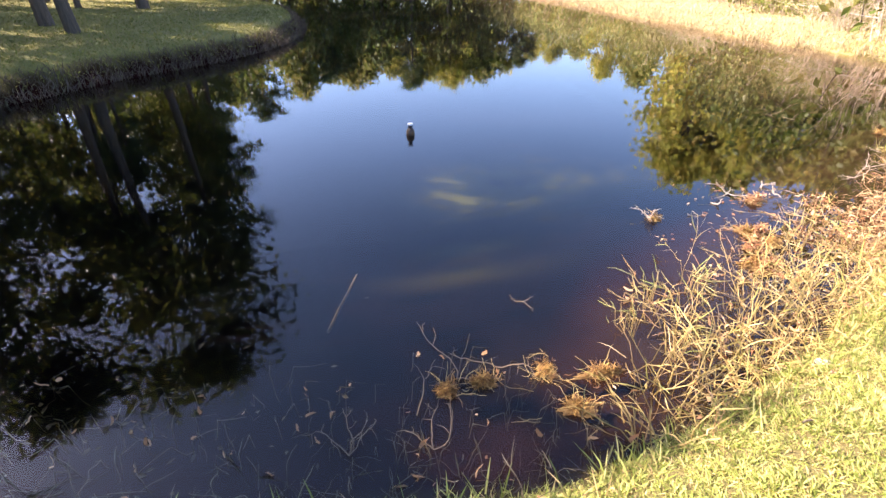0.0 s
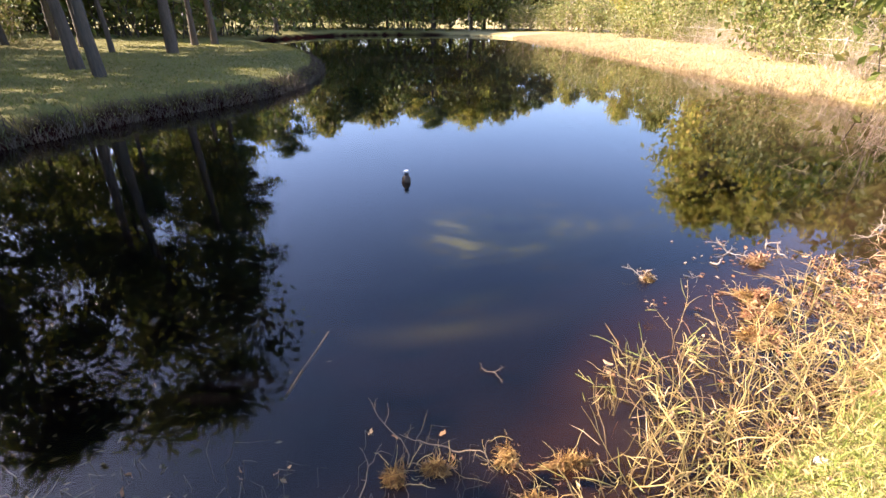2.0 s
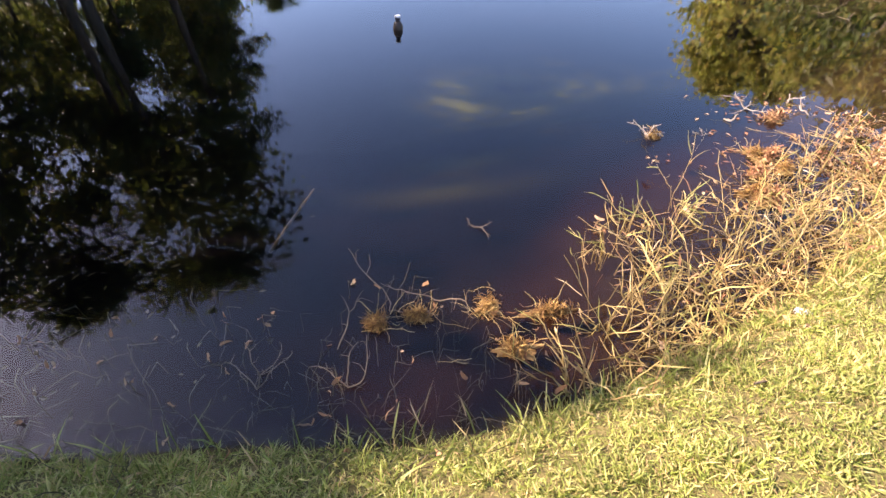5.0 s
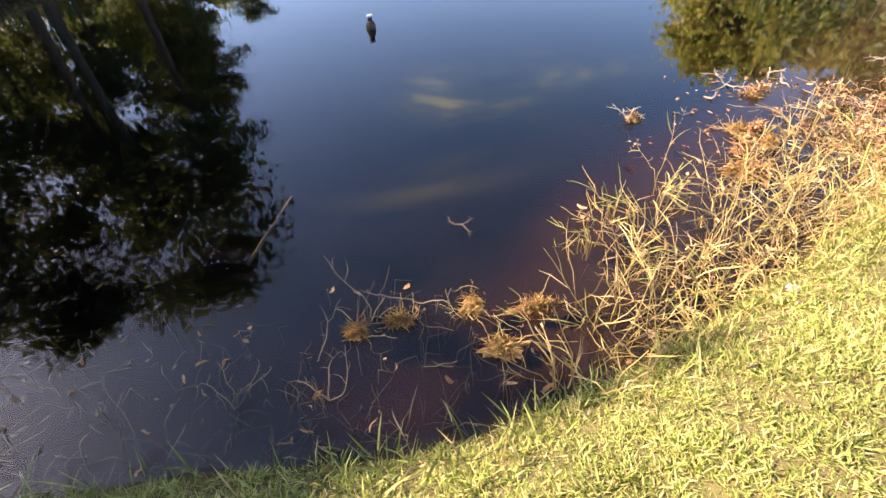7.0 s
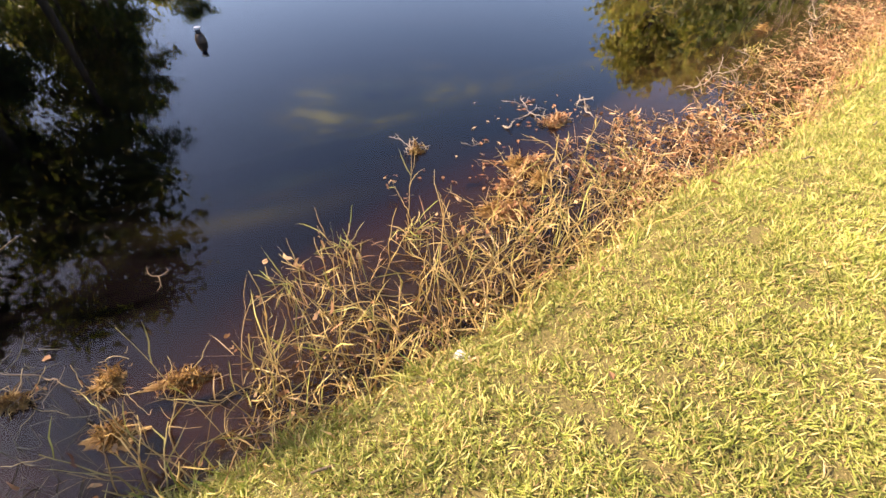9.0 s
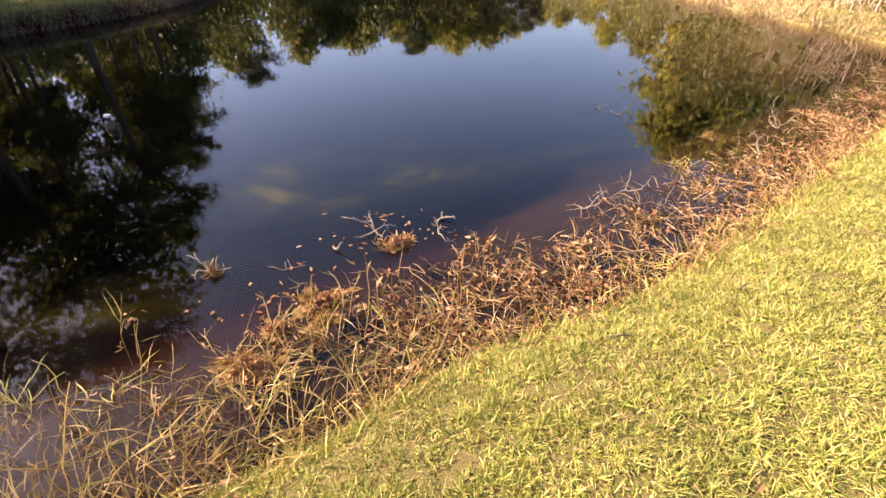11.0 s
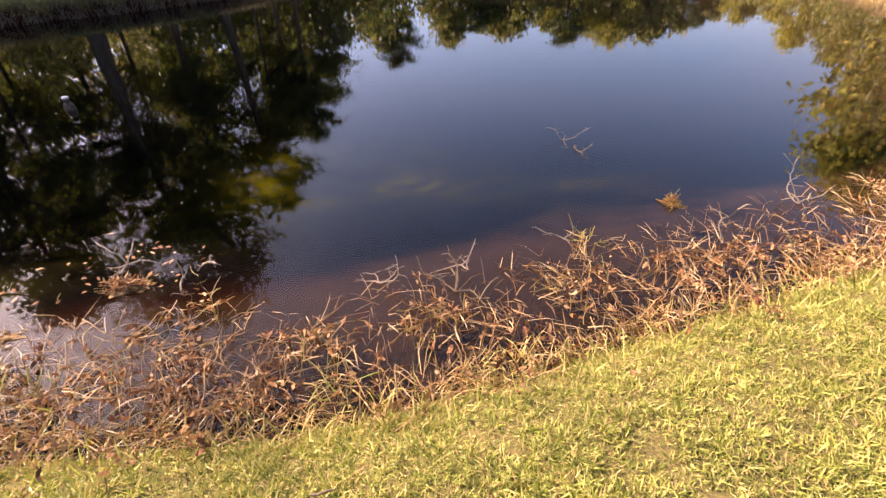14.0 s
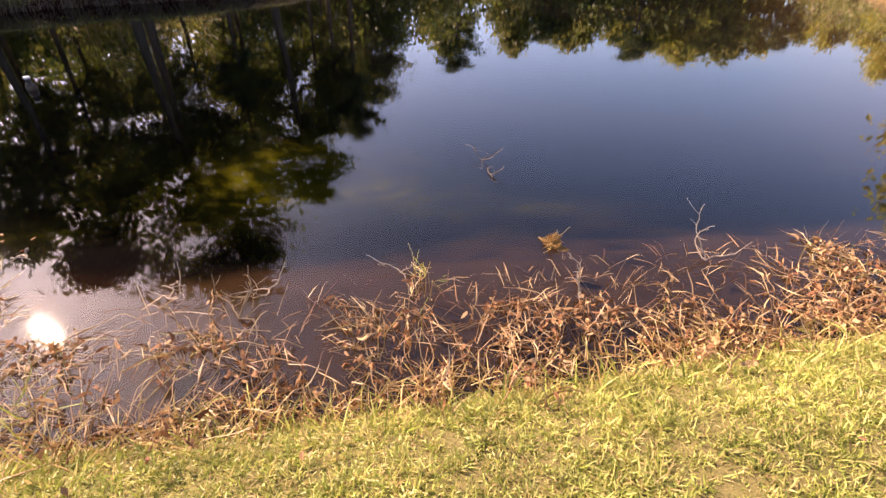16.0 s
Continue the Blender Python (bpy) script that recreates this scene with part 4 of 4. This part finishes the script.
branch("drift_branch", "thin looping stem between weed rafts", 0.35, 1.78, ((165, 0.3, 0.2), (-30, 0.35, 0.1)), 0.004, BROWN_WOOD, 0, 14)
branch("drift_branch", "crooked dead branch over the reeds", 4.55, 4.42, ((175, 0.16, 0.2), (20, 0.25, 0.15), (100, 0.16, 0.4), (-30, 0.3, 0.1)), 0.005, GREY_WOOD, 0, 15)
branch("drift_branch", "crooked dead branch over the reeds", 4.98, 4.75, ((185, 0.34, 0.25), (40, 0.2, 0.4), (-40, 0.35, 0.15)), 0.005, GREY_WOOD, 0, 16)

branch("drift_branch", "pale twigs of a sunken branch just awash", 5.30, 6.95, ((160, 0.25, 0.02), (75, 0.2, 0.03), (-30, 0.35, 0.01), (-70, 0.2, 0.02)), 0.004, BROWN_WOOD, 0, 17)
branch("drift_branch", "pale twigs of a sunken branch just awash", 5.48, 6.72, ((170, 0.2, 0.02), (20, 0.15, 0.02), (-50, 0.12, 0.02)), 0.005, BROWN_WOOD, 0, 18)

branch("drift_branch", "crooked russet branch standing out of the reeds", 5.02, 4.50, ((150, 0.35, 0.35), (110, 0.32, 0.6), (60, 0.3, 0.5), (15, 0.3, 0.3)), 0.006, BROWN_WOOD, 0, 19)
branch("drift_branch", "thin twig fallen across shallow water", 5.55, 5.25, ((170, 0.25, 0.1), (20, 0.25, 0.15), (80, 0.1, 0.5)), 0.005, GREY_WOOD, 0, 20)
branch("drift_branch", "dead forked stalk leaning from the reeds", 6.55, 5.55, ((100, 0.3, 1.3), (140, 0.25, 0.9)), 0.006, GREY_WOOD, 0, 21)
branch("drift_branch", "dead forked stalk leaning from the reeds", 7.15, 6.3, ((120, 0.4, 0.6), (60, 0.3, 0.7), (170, 0.3, 0.3)), 0.006, GREY_WOOD, 0, 22)

# loose leaves afloat
np.random.seed(61)
for count, x0, y0, sx, sy, label in ((130, -1.9, 1.60, 0.80, 0.32, "dark sodden leaves afloat in the shaded shallows"), (45, 3.05, 4.05, 0.24, 0.16, "pale dead leaves adrift round a sunken branch"), (60, 2.6, 3.2, 0.25, 0.22, "pale dead leaves adrift by the reeds")):
    p = np.stack([x0 + np.random.normal(size=count) * sx, y0 + np.random.normal(size=count) * sy, np.full(count, -0.03 if x0 < 0 else 0.008)], -1)
    p = p[quick_distance(p[:, 0], p[:, 1]) < -0.05]
    tagged(new("floating_leaves", leaves_mesh("floating_leaves", p, np.random.uniform(0.02, 0.06, len(p)), np.random.uniform(0.010, 0.028, len(p)), DARK_STEM if x0 < 0 else DEAD_LEAF, 0.93)), label, "leaves", kind="stuff")

# the pale sunken stick
root = thing("sunken_stick", "pale straight stick lying under the water", "stick", "", (-0.68, 2.30, -0.17))
part("stick", Tubes().add(wander((0, 0, 0), (0.16, 1, -0.05), 0.75, 6, 0.02), [0.011, 0.010, 0.006], 7).mesh("stick", BROWN_WOOD), root)

# the marker float
def lathe(name, profile, sides, material, z=0.0):
    bm = bmesh.new()
    rings = [[bm.verts.new((r * math.cos(2 * math.pi * k / sides), r * math.sin(2 * math.pi * k / sides), h + z)) for k in range(sides)] for r, h in profile]
    for a, b in zip(rings, rings[1:]):
        for k in range(sides):
            bm.faces.new((a[k], a[(k + 1) % sides], b[(k + 1) % sides], b[k])).smooth = True
    bm.faces.new(rings[-1])
    bm.faces.new(rings[0][::-1])
    me = bpy.data.meshes.new(name)
    bm.to_mesh(me)
    bm.free()
    me.materials.append(material)
    return me


FS = 0.80
root = thing("marker_float", "weathered brown float with black neck and white cap on open water", "float", "", (-0.23, 6.03, 0.0))
part("body", lathe("body", [(r * FS, h * FS) for r, h in [(0.02, -0.10), (0.06, -0.08), (0.072, 0.0), (0.070, 0.05), (0.055, 0.09), (0.035, 0.115)]], 20, FLOAT_BODY), root)
part("neck", lathe("neck", [(r * FS, h * FS) for r, h in [(0.036, 0.11), (0.033, 0.13), (0.035, 0.165)]], 16, FLOAT_NECK), root, "black neck")
part("cap", lathe("cap", [(r * 0.7, h * FS) for r, h in [(0.046, 0.163), (0.05, 0.168), (0.05, 0.187), (0.044, 0.192)]], 20, WHITE_CAP), root, "white round cap")

# ribbed litter at the lawn's edge
root = thing("plastic_litter", "crushed ribbed white plastic half buried in dead grass", "litter", "", (2.07, 1.70, 0.08), 35)
root.rotation_euler = (radians(75), 0, radians(35))
profile = [(0.030 + 0.004 * (k % 2) - 0.0012 * abs(k - 5), 0.009 * k) for k in range(12)]
part("ribbed_body", lathe("ribbed_body", profile, 18, PALE_LITTER), root)
# twigs and fallen leaves on the lawn
for x, y, turn, ln in ((1.55, 1.19, 12, 0.12), (2.30, 0.95, 60, 0.07), (4.25, 2.75, -10, 0.10), (5.0, 3.1, 20, 0.08)):
    root = thing("lawn_twig", "dark broken twig lying on the lawn", "twig", "twigs on the lawn", (x, y, float(ground_height(x, y)) + 0.045), turn)
    part("stick", Tubes().add(wander((0, 0, 0), (1, 0, 0.02), ln, 5, 0.1), [0.004, 0.006, 0.003], 5).mesh("stick", BROWN_WOOD), root)
np.random.seed(77)
for k in range(26):
    x = np.random.uniform(0.2, 8.0)
    edge, out = along(x)
    px, py = edge - out * np.random.uniform(0.15, 1.6)
    me = leaves_mesh("blade", np.zeros((1, 3)), np.array([np.random.uniform(0.03, 0.06)]), np.array([np.random.uniform(0.015, 0.03)]), DEAD_LEAF, 0.7)
    root = thing("fallen_leaf", "curled brown leaf fallen on the lawn", "leaf", "fallen leaves on the lawn", (px, py, float(ground_height(px, py)) + 0.055), 0)
    part("blade", me, root)

# wires of the fence before the brush
fence = thing("wire_fence", "slack wire fence on thin posts before the brush", "fence", "", (0, 0, 0))
posts = [(13.0, 13.0), (13.5, 17.0), (14.4, 21.5), (15.5, 27.0), (16.3, 33.0), (16.9, 39.5), (17.2, 46.0)]
for px, py in posts:
    z = float(ground_height(px, py))
    part("post", Tubes().add([(px, py, z - 0.1), (px + 0.02, py, z + 0.6), (px + 0.03, py, z + 1.15)], [0.045, 0.04], 6).mesh("post", GREY_WOOD), fence)
for h in (0.55, 1.05):
    line = np.concatenate([np.array([(*(np.array(a) * (1 - s) + np.array(b) * s), float(ground_height(*a)) * (1 - s) + float(ground_height(*b)) * s + h - 0.25 * s * (1 - s)) for s in np.arange(0, 1, 0.25)]) for a, b in zip(posts, posts[1:])])
    part("wire", Tubes().add(line, [0.008], 4).mesh("wire", WIRE), fence)
